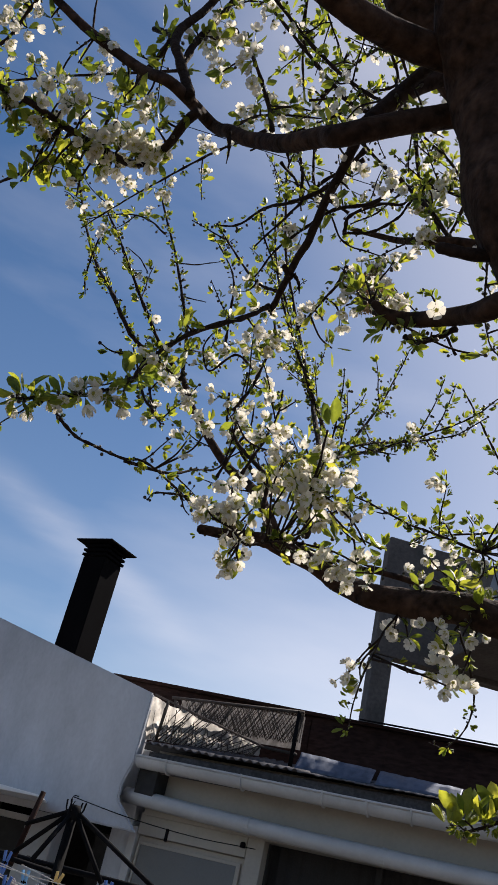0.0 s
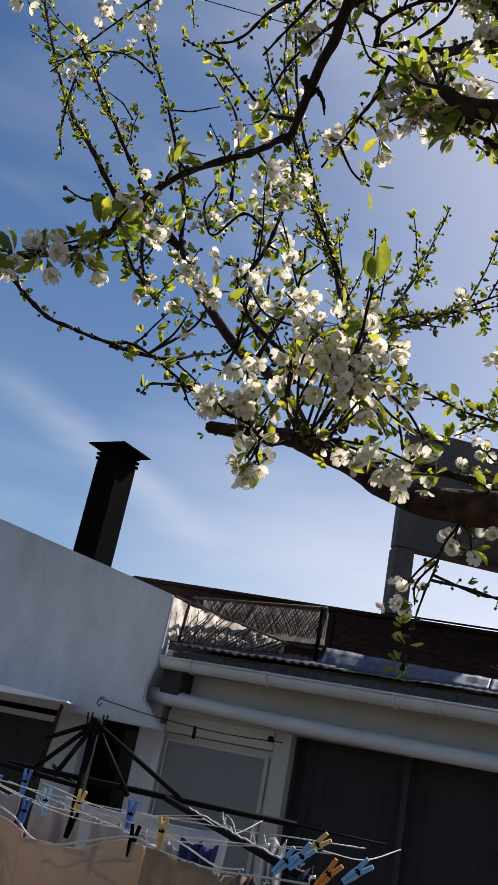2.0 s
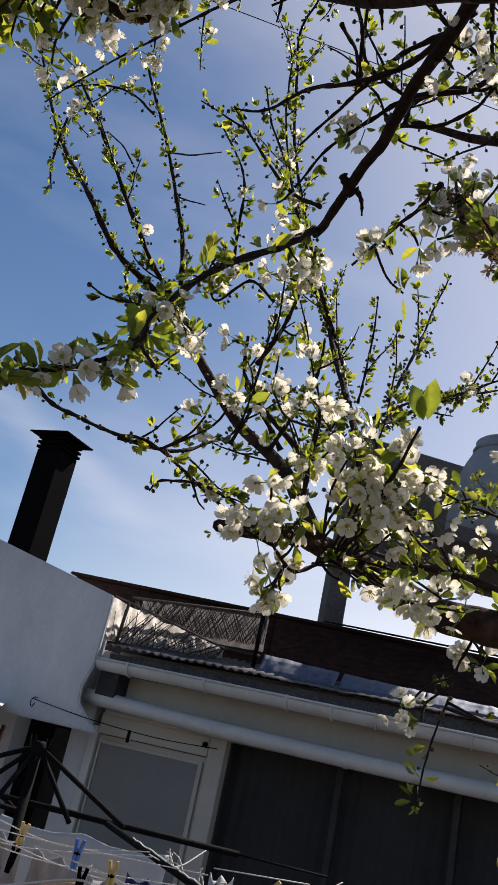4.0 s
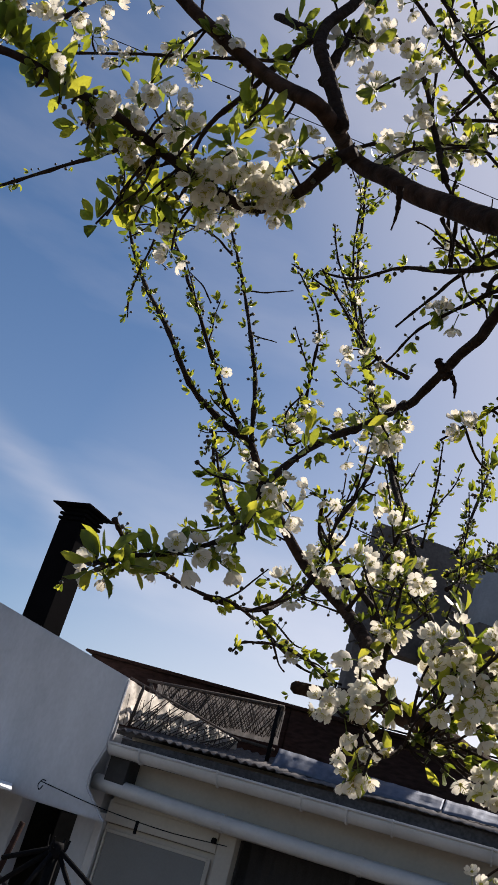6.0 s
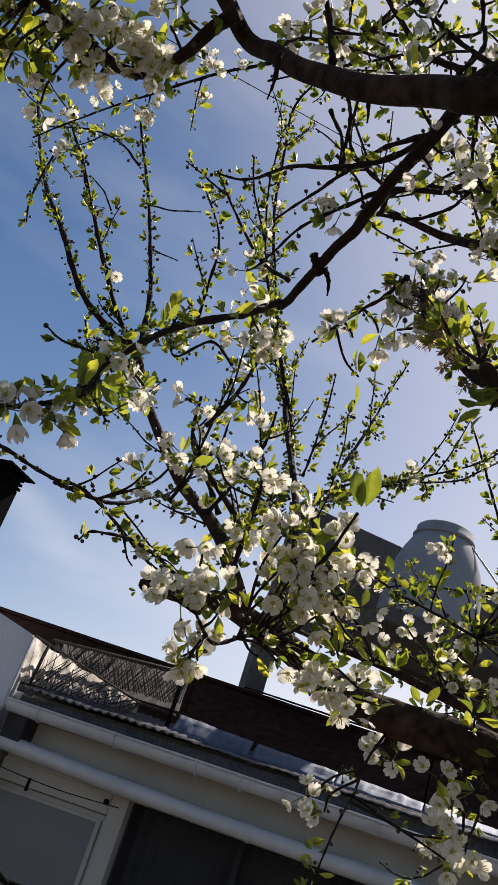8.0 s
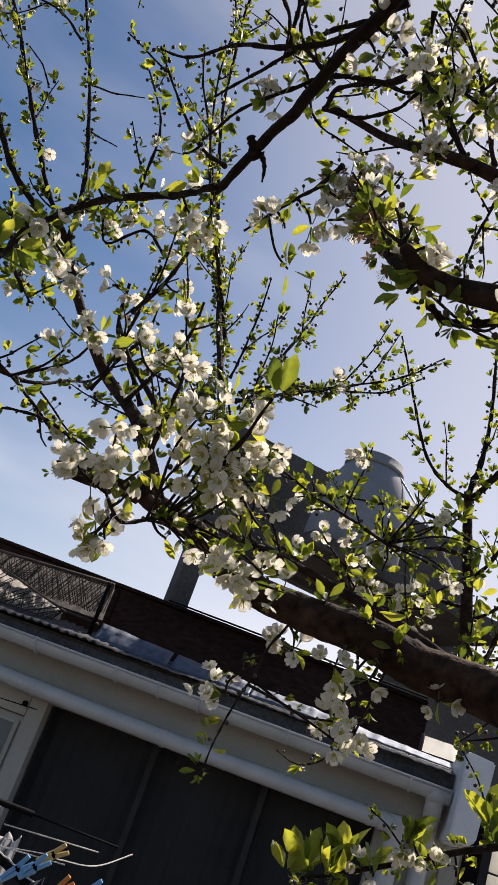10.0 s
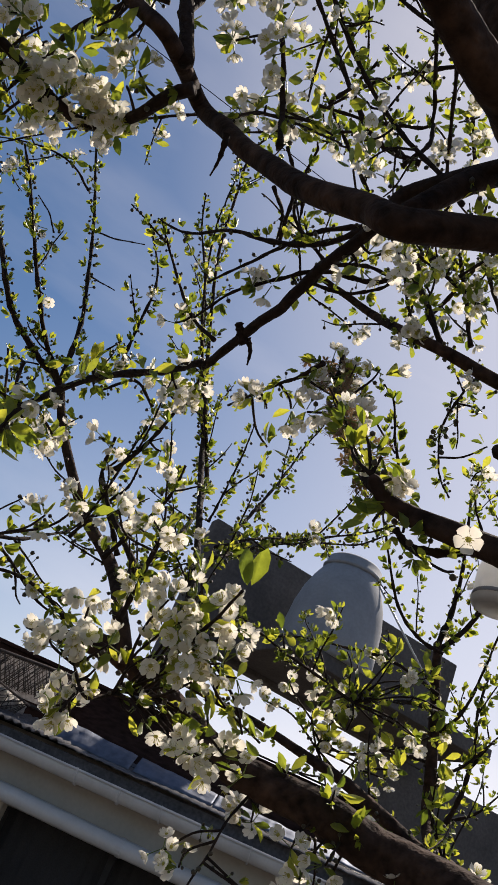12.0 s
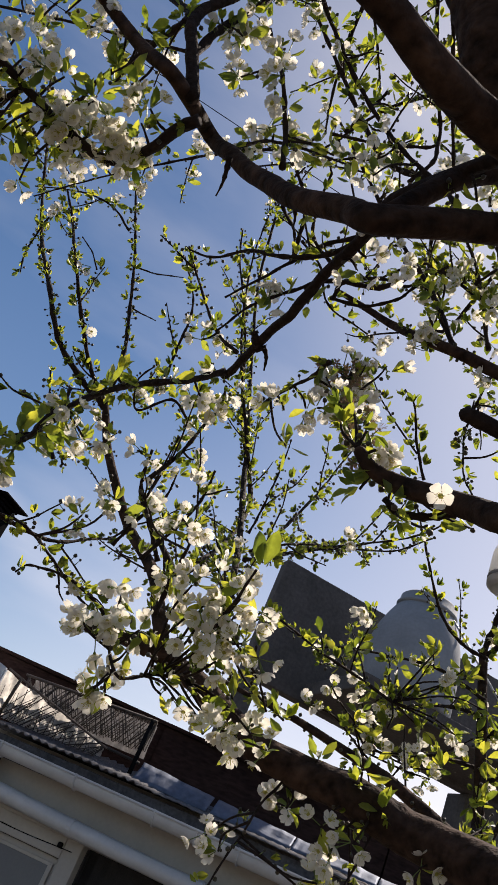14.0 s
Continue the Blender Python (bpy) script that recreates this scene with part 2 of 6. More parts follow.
CLOTH_RED = material("dull_red_cloth", (0.21, 0.125, 0.115), 0.95, grain=300, amount=0.15, stain=5, stain_amount=0.2, bump=0.25, through=0.2)
BLUE = material("blue_plastic", (0.08, 0.19, 0.52), 0.4, grain=60, amount=0.1, bump=0.03, through=0.15)
LIGHT_BLUE = material("light_blue_plastic", (0.20, 0.45, 0.72), 0.4, grain=60, amount=0.1, bump=0.03, through=0.15)
ORANGE = material("orange_plastic", (0.75, 0.28, 0.05), 0.4, grain=60, amount=0.1, bump=0.03, through=0.15)
YELLOW = material("yellow_wood", (0.62, 0.42, 0.14), 0.6, grain=80, amount=0.2, bump=0.1)
BOTTLE = material("white_plastic_bottle", (0.85, 0.84, 0.82), 0.3, grain=60, amount=0.05, stain=25, stain_amount=0.15, bump=0.05, through=0.75)
EARTH = material("garden_earth", (0.08, 0.062, 0.045), 0.95, grain=8, amount=0.4, stain=0.7, stain_amount=0.4, bump=0.6)
PAVING = material("patio_concrete", (0.15, 0.145, 0.14), 0.9, grain=25, amount=0.25, stain=1.3, stain_amount=0.3, bump=0.3)


# ---- mesh helpers ----
def part(name, bm, mat, parent=None, label="", smooth=False):
    """Links a bmesh as one mesh object."""
    me = bpy.data.meshes.new(name)
    bm.to_mesh(me)
    bm.free()
    for m in mat if isinstance(mat, (list, tuple)) else (mat,):
        me.materials.append(m)
    if smooth:
        me.shade_smooth()
    ob = new(name, me)
    ob.parent = parent
    if label:
        ob["label"] = label
    return ob


def empty(name, label, category, at=(0, 0, 0), yaw=0.0, group="", kind=""):
    ob = new(name)
    ob.empty_display_size = 0.1
    ob.matrix_world = pose(*at, 0, 0, yaw)
    return tagged(ob, label, category, group, kind)


def box(bm, a, b, bevel=0.0):
    """A box from corner a to corner b, with worn edges."""
    made = bmesh.ops.create_cube(bm, size=1)["verts"]
    for v in made:
        v.co = Vector([(a[i] + b[i]) / 2 + v.co[i] * (b[i] - a[i]) for i in range(3)])
    if bevel:
        edges = {e for v in made for e in v.link_edges}
        bmesh.ops.bevel(bm, geom=list(edges), offset=bevel, segments=2, affect="EDGES", profile=0.5)
    return bm


def box_part(name, a, b, mat, parent=None, bevel=0.006, label=""):
    return part(name, box(bmesh.new(), a, b, bevel), mat, parent, label)


def glide(points, steps):
    """A smooth line through the points."""
    p = [Vector(q) for q in points]
    p = [p[0] * 2 - p[1]] + p + [p[-1] * 2 - p[-2]]
    line = []
    for i in range(1, len(p) - 2):
        for k in range(steps):
            t = k / steps
            line.append(0.5 * (2 * p[i] + (p[i + 1] - p[i - 1]) * t + (2 * p[i - 1] - 5 * p[i] + 4 * p[i + 1] - p[i + 2]) * t * t + (3 * p[i] - p[i - 1] - 3 * p[i + 1] + p[i + 2]) * t ** 3))
    line.append(p[-2].copy())
    return line


def tube(bm, line, radii, sides=8, rough=0.0, caps=True):
    """A tapered tube along a line; rough: knobs and hollows as a share of the radius."""
    rings, ref = [], None
    for i, c in enumerate(line):
        d = (line[min(i + 1, len(line) - 1)] - line[max(i - 1, 0)]).normalized()
        if ref is None:
            ref = d.orthogonal().normalized()
        ref = (ref - d * ref.dot(d)).normalized()
        side = d.cross(ref)
        ring = []
        for k in range(sides):
            a = 2 * math.pi * k / sides
            w = ref * math.cos(a) + side * math.sin(a)
            r = radii[i]
            if rough:
                r *= 1 + rough * noise.noise((c + w * radii[i]) * ((0.42 if radii[i] < 0.02 else 1.1) / max(radii[i], 0.004)))
            ring.append(bm.verts.new(c + w * r))
        rings.append(ring)
    for a, b in zip(rings, rings[1:]):
        for k in range(sides):
            bm.faces.new((a[k], a[(k + 1) % sides], b[(k + 1) % sides], b[k]))
    if caps:
        bm.faces.new(rings[0][::-1])
        bm.faces.new(rings[-1])
    return bm


def rod(name, a, b, r, mat, parent=None, sides=8, label=""):
    a, b = Vector(a), Vector(b)
    return part(name, tube(bmesh.new(), [a, (a + b) / 2, b], [r, r, r], sides), mat, parent, label, True)


def lathe(bm, profile, sides=32, at=(0, 0)):
    """Turns a profile of (radius, height) round the upright through at."""
    rings = [[bm.verts.new((at[0] + r * math.cos(2 * math.pi * k / sides), at[1] + r * math.sin(2 * math.pi * k / sides), z)) for k in range(sides)] for r, z in profile]
    for a, b in zip(rings, rings[1:]):
        for k in range(sides):
            bm.faces.new((a[k], a[(k + 1) % sides], b[(k + 1) % sides], b[k]))
    bm.faces.new(rings[0][::-1])
    bm.faces.new(rings[-1])
    return bm


def slab_part(name, outline, y0, y1, mat, parent=None, label=""):
    """A plate with an outline in x and z, from y0 to y1."""
    bm = bmesh.new()
    front, back = [bm.verts.new((x, y0, z)) for x, z in outline], [bm.verts.new((x, y1, z)) for x, z in outline]
    bm.faces.new(front)
    bm.faces.new(back[::-1])
    for k in range(len(outline)):
        j = (k + 1) % len(outline)
        bm.faces.new((front[j], front[k], back[k], back[j]))
    bmesh.ops.recalc_face_normals(bm, faces=bm.faces)
    bmesh.ops.bevel(bm, geom=list(bm.edges), offset=0.008, segments=2, affect="EDGES")
    return part(name, bm, mat, parent, label)


# ---- ground ----
bm = bmesh.new()
for x in (-1, 1):
    for y in (-1, 1):
        bm.verts.new((x * 1500, y * 1500, -0.004))
bm.verts.ensure_lookup_table()
bm.faces.new((bm.verts[0], bm.verts[2], bm.verts[3], bm.verts[1]))
tagged(part("ground", bm, EARTH), "bare brown garden earth round the house", "ground", kind="structure")
tagged(box_part("pavement", (-9, 1.9, -0.1), (6, 4.9, 0.03), PAVING, bevel=0.01), "grey concrete patio in front of the house", "pavement", kind="structure")

# ---- the house ----
WALL_Y = 5.2          # front wall
X0, X1 = -2.77, 0.31  # the eaves from the white wing to the corner

house_wall = empty("wall_north", "cream painted house wall under white gutters", "wall", kind="structure")
box_part("wall_head", (X0 + 0.015, WALL_Y - 0.05, 2.035), (0.35, WALL_Y + 0.2, 2.42), CREAM, house_wall, 0.004)
box_part("wall_pier", (-2.98, WALL_Y, 0), (-2.842, WALL_Y + 0.2, 2.42), PLASTER, house_wall, 0.006)
box_part("wall_pier", (0.0, WALL_Y, 0), (0.35, WALL_Y + 0.2, 2.03), CREAM, house_wall, 0.006)
box_part("wall_pier", (-3.60, WALL_Y + 0.02, 0), (-3.40, WALL_Y + 0.2, 1.93), PLASTER, house_wall, 0.008)
box_part("wall_pier", (-8.0, WALL_Y + 0.02, 0), (-4.9, WALL_Y + 0.2, 1.93), PLASTER, house_wall, 0.008)
box_part("window_breast", (-4.9, WALL_Y + 0.03, 0), (-3.60, WALL_Y + 0.2, 0.85), PLASTER, house_wall, 0.006)

# room faces and ceiling carry their indoor shade in a near-black colour
room = empty("wall_room", "dark room behind the open front", "wall", kind="structure")
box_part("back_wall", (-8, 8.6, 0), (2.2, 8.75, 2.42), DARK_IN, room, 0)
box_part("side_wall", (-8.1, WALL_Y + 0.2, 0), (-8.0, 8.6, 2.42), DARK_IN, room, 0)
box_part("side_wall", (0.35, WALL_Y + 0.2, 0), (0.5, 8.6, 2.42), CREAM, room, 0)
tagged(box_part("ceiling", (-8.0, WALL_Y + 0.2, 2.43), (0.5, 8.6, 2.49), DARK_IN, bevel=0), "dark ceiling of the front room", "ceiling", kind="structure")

# the door with a frosted pane
door = empty("door_1", "white framed door with a grey frosted pane", "door", kind="structure")
box_part("door_frame", (-2.838, WALL_Y - 0.02, 0), (-2.785, WALL_Y + 0.1, 1.965), PVC, door, 0.005)
box_part("door_frame", (-2.048, WALL_Y - 0.02, 0), (-1.942, WALL_Y + 0.1, 2.05), CREAM, door, 0.005)
box_part("door_frame", (-2.783, WALL_Y - 0.02, 1.925), (-2.050, WALL_Y + 0.1, 2.05), CREAM, door, 0.005)
leaf = box_part("door_leaf", (-2.782, WALL_Y + 0.02, 0.03), (-2.052, WALL_Y + 0.06, 1.922), CREAM, door, 0.004)
box_part("pane", (-2.757, WALL_Y + 0.012, 0.9), (-2.100, WALL_Y + 0.03, 1.875), GLASS_GREY, leaf, 0.003)
for z in (0.9, 1.882):
    box_part("beading", (-2.770, WALL_Y + 0.006, z - 0.010), (-2.074, WALL_Y + 0.022, z + 0.010), CREAM, leaf, 0.003)
for x, half in ((-2.766, 0.007), (-2.086, 0.014)):
    box_part("beading", (x - half, WALL_Y + 0.002, 0.9), (x + half, WALL_Y + 0.024, 1.882), CREAM, leaf, 0.004)

# dark sliding panels in the wide opening
wide = empty("window_1", "wide dark glazed front with drawn dark curtains", "window", kind="structure")
for i, x in enumerate((-1.95, -1.27, -0.62)):
    pane = part("curtain", bmesh.new(), CURTAIN, wide)
    bm = bmesh.new()
    grid = [[bm.verts.new((x + 0.66 * k / 60, WALL_Y + 0.16 + 0.006 * math.sin(k * 0.9 + i) + 0.003 * math.sin(k * 2.3), z)) for k in range(61)] for z in (0.05, 1.1, 2.04)]
    for a, b in zip(grid, grid[1:]):
        for k in range(60):
            bm.faces.new((a[k], a[k + 1], b[k + 1], b[k]))
    bm.to_mesh(pane.data)
    bm.free()
    pane.data.shade_smooth()
    box_part("mullion", (x - 0.018, WALL_Y + 0.06, 0.03), (x + 0.018, WALL_Y + 0.11, 2.03), DARK_IN, wide, 0.004)
box_part("threshold", (-1.95, WALL_Y, 0), (0.0, WALL_Y + 0.2, 0.05), PAVING, wide, 0.006)

# the dark window and door under the white wing
win = empty("window_2", "dark window with a pale frame under the white wing", "window", kind="structure")
# opaque near-black pane, the unlit room behind it put into its colour
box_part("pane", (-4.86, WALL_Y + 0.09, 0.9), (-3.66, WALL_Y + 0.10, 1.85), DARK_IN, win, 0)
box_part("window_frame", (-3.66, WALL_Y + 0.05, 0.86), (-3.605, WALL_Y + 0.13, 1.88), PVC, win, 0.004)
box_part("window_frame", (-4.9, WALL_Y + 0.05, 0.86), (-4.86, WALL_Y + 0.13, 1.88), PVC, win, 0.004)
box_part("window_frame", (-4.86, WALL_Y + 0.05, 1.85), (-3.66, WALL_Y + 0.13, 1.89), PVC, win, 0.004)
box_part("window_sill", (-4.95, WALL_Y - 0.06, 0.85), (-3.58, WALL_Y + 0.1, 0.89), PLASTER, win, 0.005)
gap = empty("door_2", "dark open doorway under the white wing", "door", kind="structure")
# near-black plate set back in the opening, coloured as the shade inside
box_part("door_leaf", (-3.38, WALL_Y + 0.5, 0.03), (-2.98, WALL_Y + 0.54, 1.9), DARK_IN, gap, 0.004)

# the white wing with its sloping top
wing = empty("wall_west", "white plastered wing with a sloping top edge", "wall", kind="structure")
rise = 0.268
slab_part("wing_face", [(-2.645, 1.915), (X0 - 0.045, 2.07), (X0 - 0.05, 2.16), (X0 - 0.005, 2.3), (X0, 2.72), (-8.2, 2.72 + rise * (X0 + 8.2)), (-8.2, 1.92), (-3.34, 1.92)], 4.9, 4.93, PLASTER, wing)
box_part("wing_return", (-8.2, 4.932, 2.12), (X0 - 0.12, 5.19, 2.66), PLASTER, wing, 0.004)
bm = bmesh.new()
plan = [(-2.72, 4.0, 1.948), (-3.30, 4.897, 1.975), (-8.2, 4.897, 2.03), (-8.2, 4.0, 2.21)]
upper = [bm.verts.new(p) for p in plan]
lower = [bm.verts.new((x, y, z - h)) for (x, y, z), h in zip(plan, (0.008, 0.012, 0.06, 0.32))]
bm.faces.new(upper)
bm.faces.new(lower[::-1])
for k in range(4):
    j = (k + 1) % 4
    bm.faces.new((upper[j], upper[k], lower[k], lower[j]))
bmesh.ops.recalc_face_normals(bm, faces=bm.faces)
bmesh.ops.bevel(bm, geom=list(bm.edges), offset=0.003, segments=2, affect="EDGES")
part("canopy", bm, LIME, wing, "sunlit white canopy slab over the window")
hook = empty("wall_hook", "small bent iron hook in the white wall", "hook", at=(-3.09, 4.9, 2.04))
part("shank", tube(bmesh.new(), glide([(0, 0, 0), (0, -0.04, 0.0), (-0.012, -0.05, -0.03), (0.004, -0.05, -0.055), (0.02, -0.05, -0.03)], 5), [0.003] * 21, 6), IRON, hook)

# near-black box that puts the shade of the recess under the gutter into colour
box_part("recess_shade", (X0 - 0.004, 4.99, 2.112), (X0 + 0.13, 5.146, 2.33), DARK_IN, house_wall, 0.004)

# eaves: gutter, brackets, pipes
gutter = empty("gutter", "white plastic half-round roof gutter along the eaves", "gutter")
bm = bmesh.new()
section = [(0.055 * math.cos(a), 0.062 * math.sin(a)) for a in [math.pi + math.pi * k / 12 for k in range(13)]] + [(0.048 * math.cos(a), 0.055 * math.sin(a)) for a in [2 * math.pi - math.pi * k / 12 for k in range(13)]]
rows = []
for i in range(32):
    x = X0 + (X1 - X0) * i / 31
    z = 2.335 - 0.045 * i / 31
    rows.append([bm.verts.new((x, 4.955 + u, z + v)) for u, v in section])
for a, b in zip(rows, rows[1:]):
    for k in range(len(section)):
        j = (k + 1) % len(section)
        bm.faces.new((a[k], a[j], b[j], b[k]))
bm.faces.new(rows[0])
bm.faces.new(rows[-1][::-1])
bmesh.ops.recalc_face_normals(bm, faces=bm.faces)
trough = part("trough", bm, PVC, gutter, smooth=True)
rod("rim", (X0, 4.898, 2.338), (X1, 4.898, 2.293), 0.0075, PVC, trough)
for k in range(6):
    x = X0 + 0.215 + 0.5 * k
    z = 2.335 - 0.045 * (x - X0) / (X1 - X0)
    bm = bmesh.new()
    tube(bm, [Vector((x, 4.955 + 0.0635 * math.cos(a), z + 0.0685 * math.sin(a))) for a in [math.pi * (0.94 + 1.1 * q / 10) for q in range(11)]], [0.0055] * 11, 4)
    part("bracket", bm, PVC, gutter)
for x in (-1.3, 0.1):
    z = 2.335 - 0.045 * (x - X0) / (X1 - X0)
    bm = bmesh.new()
    tube(bm, [Vector((x, 4.955 + 0.060 * math.cos(a), z + 0.067 * math.sin(a))) for a in [math.pi * (0.98 + 1.04 * q / 10) for q in range(11)]], [0.008] * 11, 4)
    part("joint", bm, PVC, gutter)

drain = empty("drain_pipe", "white plastic waste pipe along the wall", "pipe")
line = glide([(X0 - 0.075, 5.03, 2.118), (-2.0, 5.03, 2.085), (-1.2, 5.03, 2.068), (-0.2, 5.03, 2.06), (0.02, 5.03, 2.06)], 6)
part("run", tube(bmesh.new(), line, [0.046] * len(line), 16), PVC, drain, smooth=True)
elbow = glide([(0.0, 5.03, 2.06), (0.055, 5.03, 2.055), (0.09, 5.04, 2.02), (0.095, 5.05, 1.95), (0.095, 5.05, 0.05)], 6)
part("elbow", tube(bmesh.new(), elbow, [0.05] * len(elbow), 16), PVC, drain, smooth=True)
for x, z in ((-2.0, 2.085), (-1.2, 2.068), (-0.05, 2.06)):
    part("clip", tube(bmesh.new(), [Vector((x - 0.012, 5.03, z)), Vector((x + 0.012, 5.03, z))], [0.0495, 0.0495], 16), PVC, drain)
down = empty("downpipe", "white plastic downpipe under the gutter end", "pipe")
line = glide([(0.24, 4.955, 2.26), (0.24, 4.97, 2.2), (0.25, 5.08, 2.12), (0.25, 5.12, 2.02), (0.25, 5.12, 0.05)], 6)
part("run", tube(bmesh.new(), line, [0.045] * len(line), 16), PVC, down, smooth=True)
part("outlet", tube(bmesh.new(), [Vector((0.24, 4.955, 2.30)), Vector((0.24, 4.955, 2.22))], [0.056, 0.052], 16), PVC, down, smooth=True)

# corrugated roof behind the gutter: old grey sheets, then newer zinc ones
roof = empty("roof", "corrugated roof sheets above the gutter, grey and zinc", "roof", kind="structure")
for s in range(6):
    bm = bmesh.new()
    xa, n = -2.76 + 0.51 * s, 60
    rows = []
    for y, z in ((4.94, 2.43), (5.25, 2.478), (5.62, 2.56)):
        rows.append([bm.verts.new((xa + 0.515 * k / n, y + 0.01 * noise.noise(Vector((s * 3.1, k * 0.13, y))), z - 0.018 * (xa + 0.515 * k / n + 2.77) + 0.004 * (s % 2) + 0.005 * noise.noise(Vector((xa * 4 + k * 0.11, y * 3, 0.4))) + (0.008 if s < 2 else 0.0018) * math.sin(2 * math.pi * (xa + 0.515 * k / n) / 0.057))) for k in range(n + 1)])
    low = [[bm.verts.new(v.co - Vector((0, 0, 0.005))) for v in r] for r in rows]
    for a, b in zip(rows, rows[1:]):
        for k in range(n):
            bm.faces.new((a[k], a[k + 1], b[k + 1], b[k]))
    for a, b in zip(low, low[1:]):
        for k in range(n):
            bm.faces.new((a[k + 1], a[k], b[k], b[k + 1]))
    for k in range(n):
        bm.faces.new((rows[0][k + 1], rows[0][k], low[0][k], low[0][k + 1]))
    part("roof_sheet", bm, CORR, roof, smooth=True)
flash = empty("roof_flashing", "dull zinc flashing strips reflecting the blue sky", "flashing", kind="structure")
for xa, xb in ((-1.85, -1.372), (-1.345, -0.86), (-0.852, -0.372), (-0.364, 0.30)):
    bm, n = bmesh.new(), 40
    rows = []
    for v in range(5):
        row = []
        for k in range(n + 1):
            x = xa + (xb - xa) * k / n
            top = 2.572 - 0.050 * (x + 1.85) + 0.006 * noise.noise(Vector((x * 6, 2.0, 0.5)))
            low = 2.452 - 0.012 * (x + 1.85)
            z = low + (top - low) * v / 4
            row.append(bm.verts.new((x, 5.175 + 0.026 * v + 0.016 * noise.noise(Vector((x * 9, v * 0.7, 1.0))) + 0.009 * noise.noise(Vector((x * 31, v * 1.9, 5.0))) + 0.002 * math.sin(x * 82), z + 0.004 * noise.noise(Vector((x * 14, 3.0, v * 0.4))))))
        rows.append(row)
    for a, b in zip(rows, rows[1:]):
        for k in range(n):
            bm.faces.new((a[k], a[k + 1], b[k + 1], b[k]))
    strip = part("strip", bm, ZINC, flash, smooth=True)
    sol = strip.modifiers.new("thickness", "SOLIDIFY")
    sol.thickness = 0.003
tagged(box_part("soffit_board", (X0 + 0.02, 5.015, 2.27), (0.31, 5.045, 2.388), CORR, bevel=0.003), "weathered grey board behind the gutter", "board", kind="structure")
tagged(box_part("soffit", (X0 + 0.12, 5.047, 2.36), (0.31, 5.148, 2.375), CREAM, bevel=0.002), "cream painted eaves soffit", "soffit", kind="structure")

parapet = empty("roof_parapet", "dark brown boarded upstand behind the roof edge", "parapet", kind="structure")
for k in range(7):
    xa = -3.5 + 0.52 * k
    za, zb = 2.945 - 0.047 * (xa + 3.5), 2.945 - 0.047 * (xa + 4.02)
    slab_part("board", [(xa - 0.008, 2.4), (xa + 0.528, 2.4), (xa + 0.528, zb), (xa - 0.008, za)], 5.62 + 0.004 * (k % 3), 5.68, BOARD, parapet)
slab_part("coping", [(-3.55, 2.95), (0.13, 2.778), (0.13, 2.798), (-3.55, 2.97)], 5.58, 5.76, BOARD, parapet)
rod("cable", (-1.6, 5.57, 2.885), (0.12, 5.57, 2.81), 0.006, IRON, parapet)

# reed mat and sheeting on the roof beside the wing
mat = empty("reed_mat", "old crossed reed matting propped on the roof", "reed mat")
rng = random.Random(5)
for k in range(112):
    way = 1 if k % 2 else -1
    x = -2.80 + 0.90 * (k // 2 + rng.uniform(-0.35, 0.35)) / 55
    top = 2.812 + 0.016 * (x + 2.8)
    low = max(2.575, top - 0.185 - 0.02 * rng.random())
    lean = way * rng.uniform(0.09, 0.15) * (top - low) / 0.2
    xe = min(max(x + lean, -2.84), -1.90)
    rod("reed", (x, 5.33 + 0.006 * way, low), (xe, 5.335 + 0.006 * way, top - rng.uniform(0, 0.012)), rng.uniform(0.0022, 0.0038), REED, mat, 4)
bm = bmesh.new()
rows = []
for j in range(4):
    rows.append([bm.verts.new((-2.80 + 0.90 * i / 36, 5.37 + 0.012 * noise.noise(Vector((i * 0.4, j * 0.9, 8.0))), 2.60 + (0.205 + 0.012 * noise.noise(Vector((i * 0.5, 1.0, 3.0)))) * j / 3)) for i in range(37)])
for a, b in zip(rows, rows[1:]):
    for i in range(36):
        bm.faces.new((a[i], a[i + 1], b[i + 1], b[i]))
part("backing", bm, BACKING, mat, "dull grey sheet behind the reeds", True)
rod("rail", (-2.86, 5.33, 2.80), (-1.90, 5.33, 2.825), 0.010, REED, mat, 6)
rod("rail", (-2.60, 5.33, 2.60), (-1.90, 5.33, 2.565), 0.009, REED, mat, 6)
rod("post", (-1.93, 5.33, 2.45), (-1.93, 5.33, 2.83), 0.015, IRON, mat, 6)
sheet = empty("plastic_sheet", "ragged pale sheeting lit from behind on the roof", "sheeting")
bm = bmesh.new()
n = 72
rows = []
for j in range(9):
    row = []
    for i in range(n + 1):
        u, v = i / n, j / 8
        top, bot = 2.755 - 0.205 * u + 0.007 * math.sin(u * 23), 2.475 + 0.02 * u
        x = -2.93 + 0.845 * u + 0.05 * (1 - v) * (1 - u)
        row.append(bm.verts.new((x, 5.15 + 0.03 * u + 0.022 * noise.noise(Vector((u * 17, v * 1.6, 1.7))) + 0.012 * noise.noise(Vector((u * 60, v * 2.2, 4.1))), bot + (top - bot) * v)))
    rows.append(row)
for a, b in zip(rows, rows[1:]):
    for i in range(n):
        bm.faces.new((a[i], a[i + 1], b[i + 1], b[i]))
part("sheet", bm, SHEET, sheet, smooth=True)
rod("edge_batten", (-2.89, 5.145, 2.765), (-2.07, 5.175, 2.552), 0.007, REED, sheet, 5)
rod("edge_batten", (-2.80, 5.145, 2.475), (-2.78, 5.145, 2.735), 0.011, REED, sheet, 5)
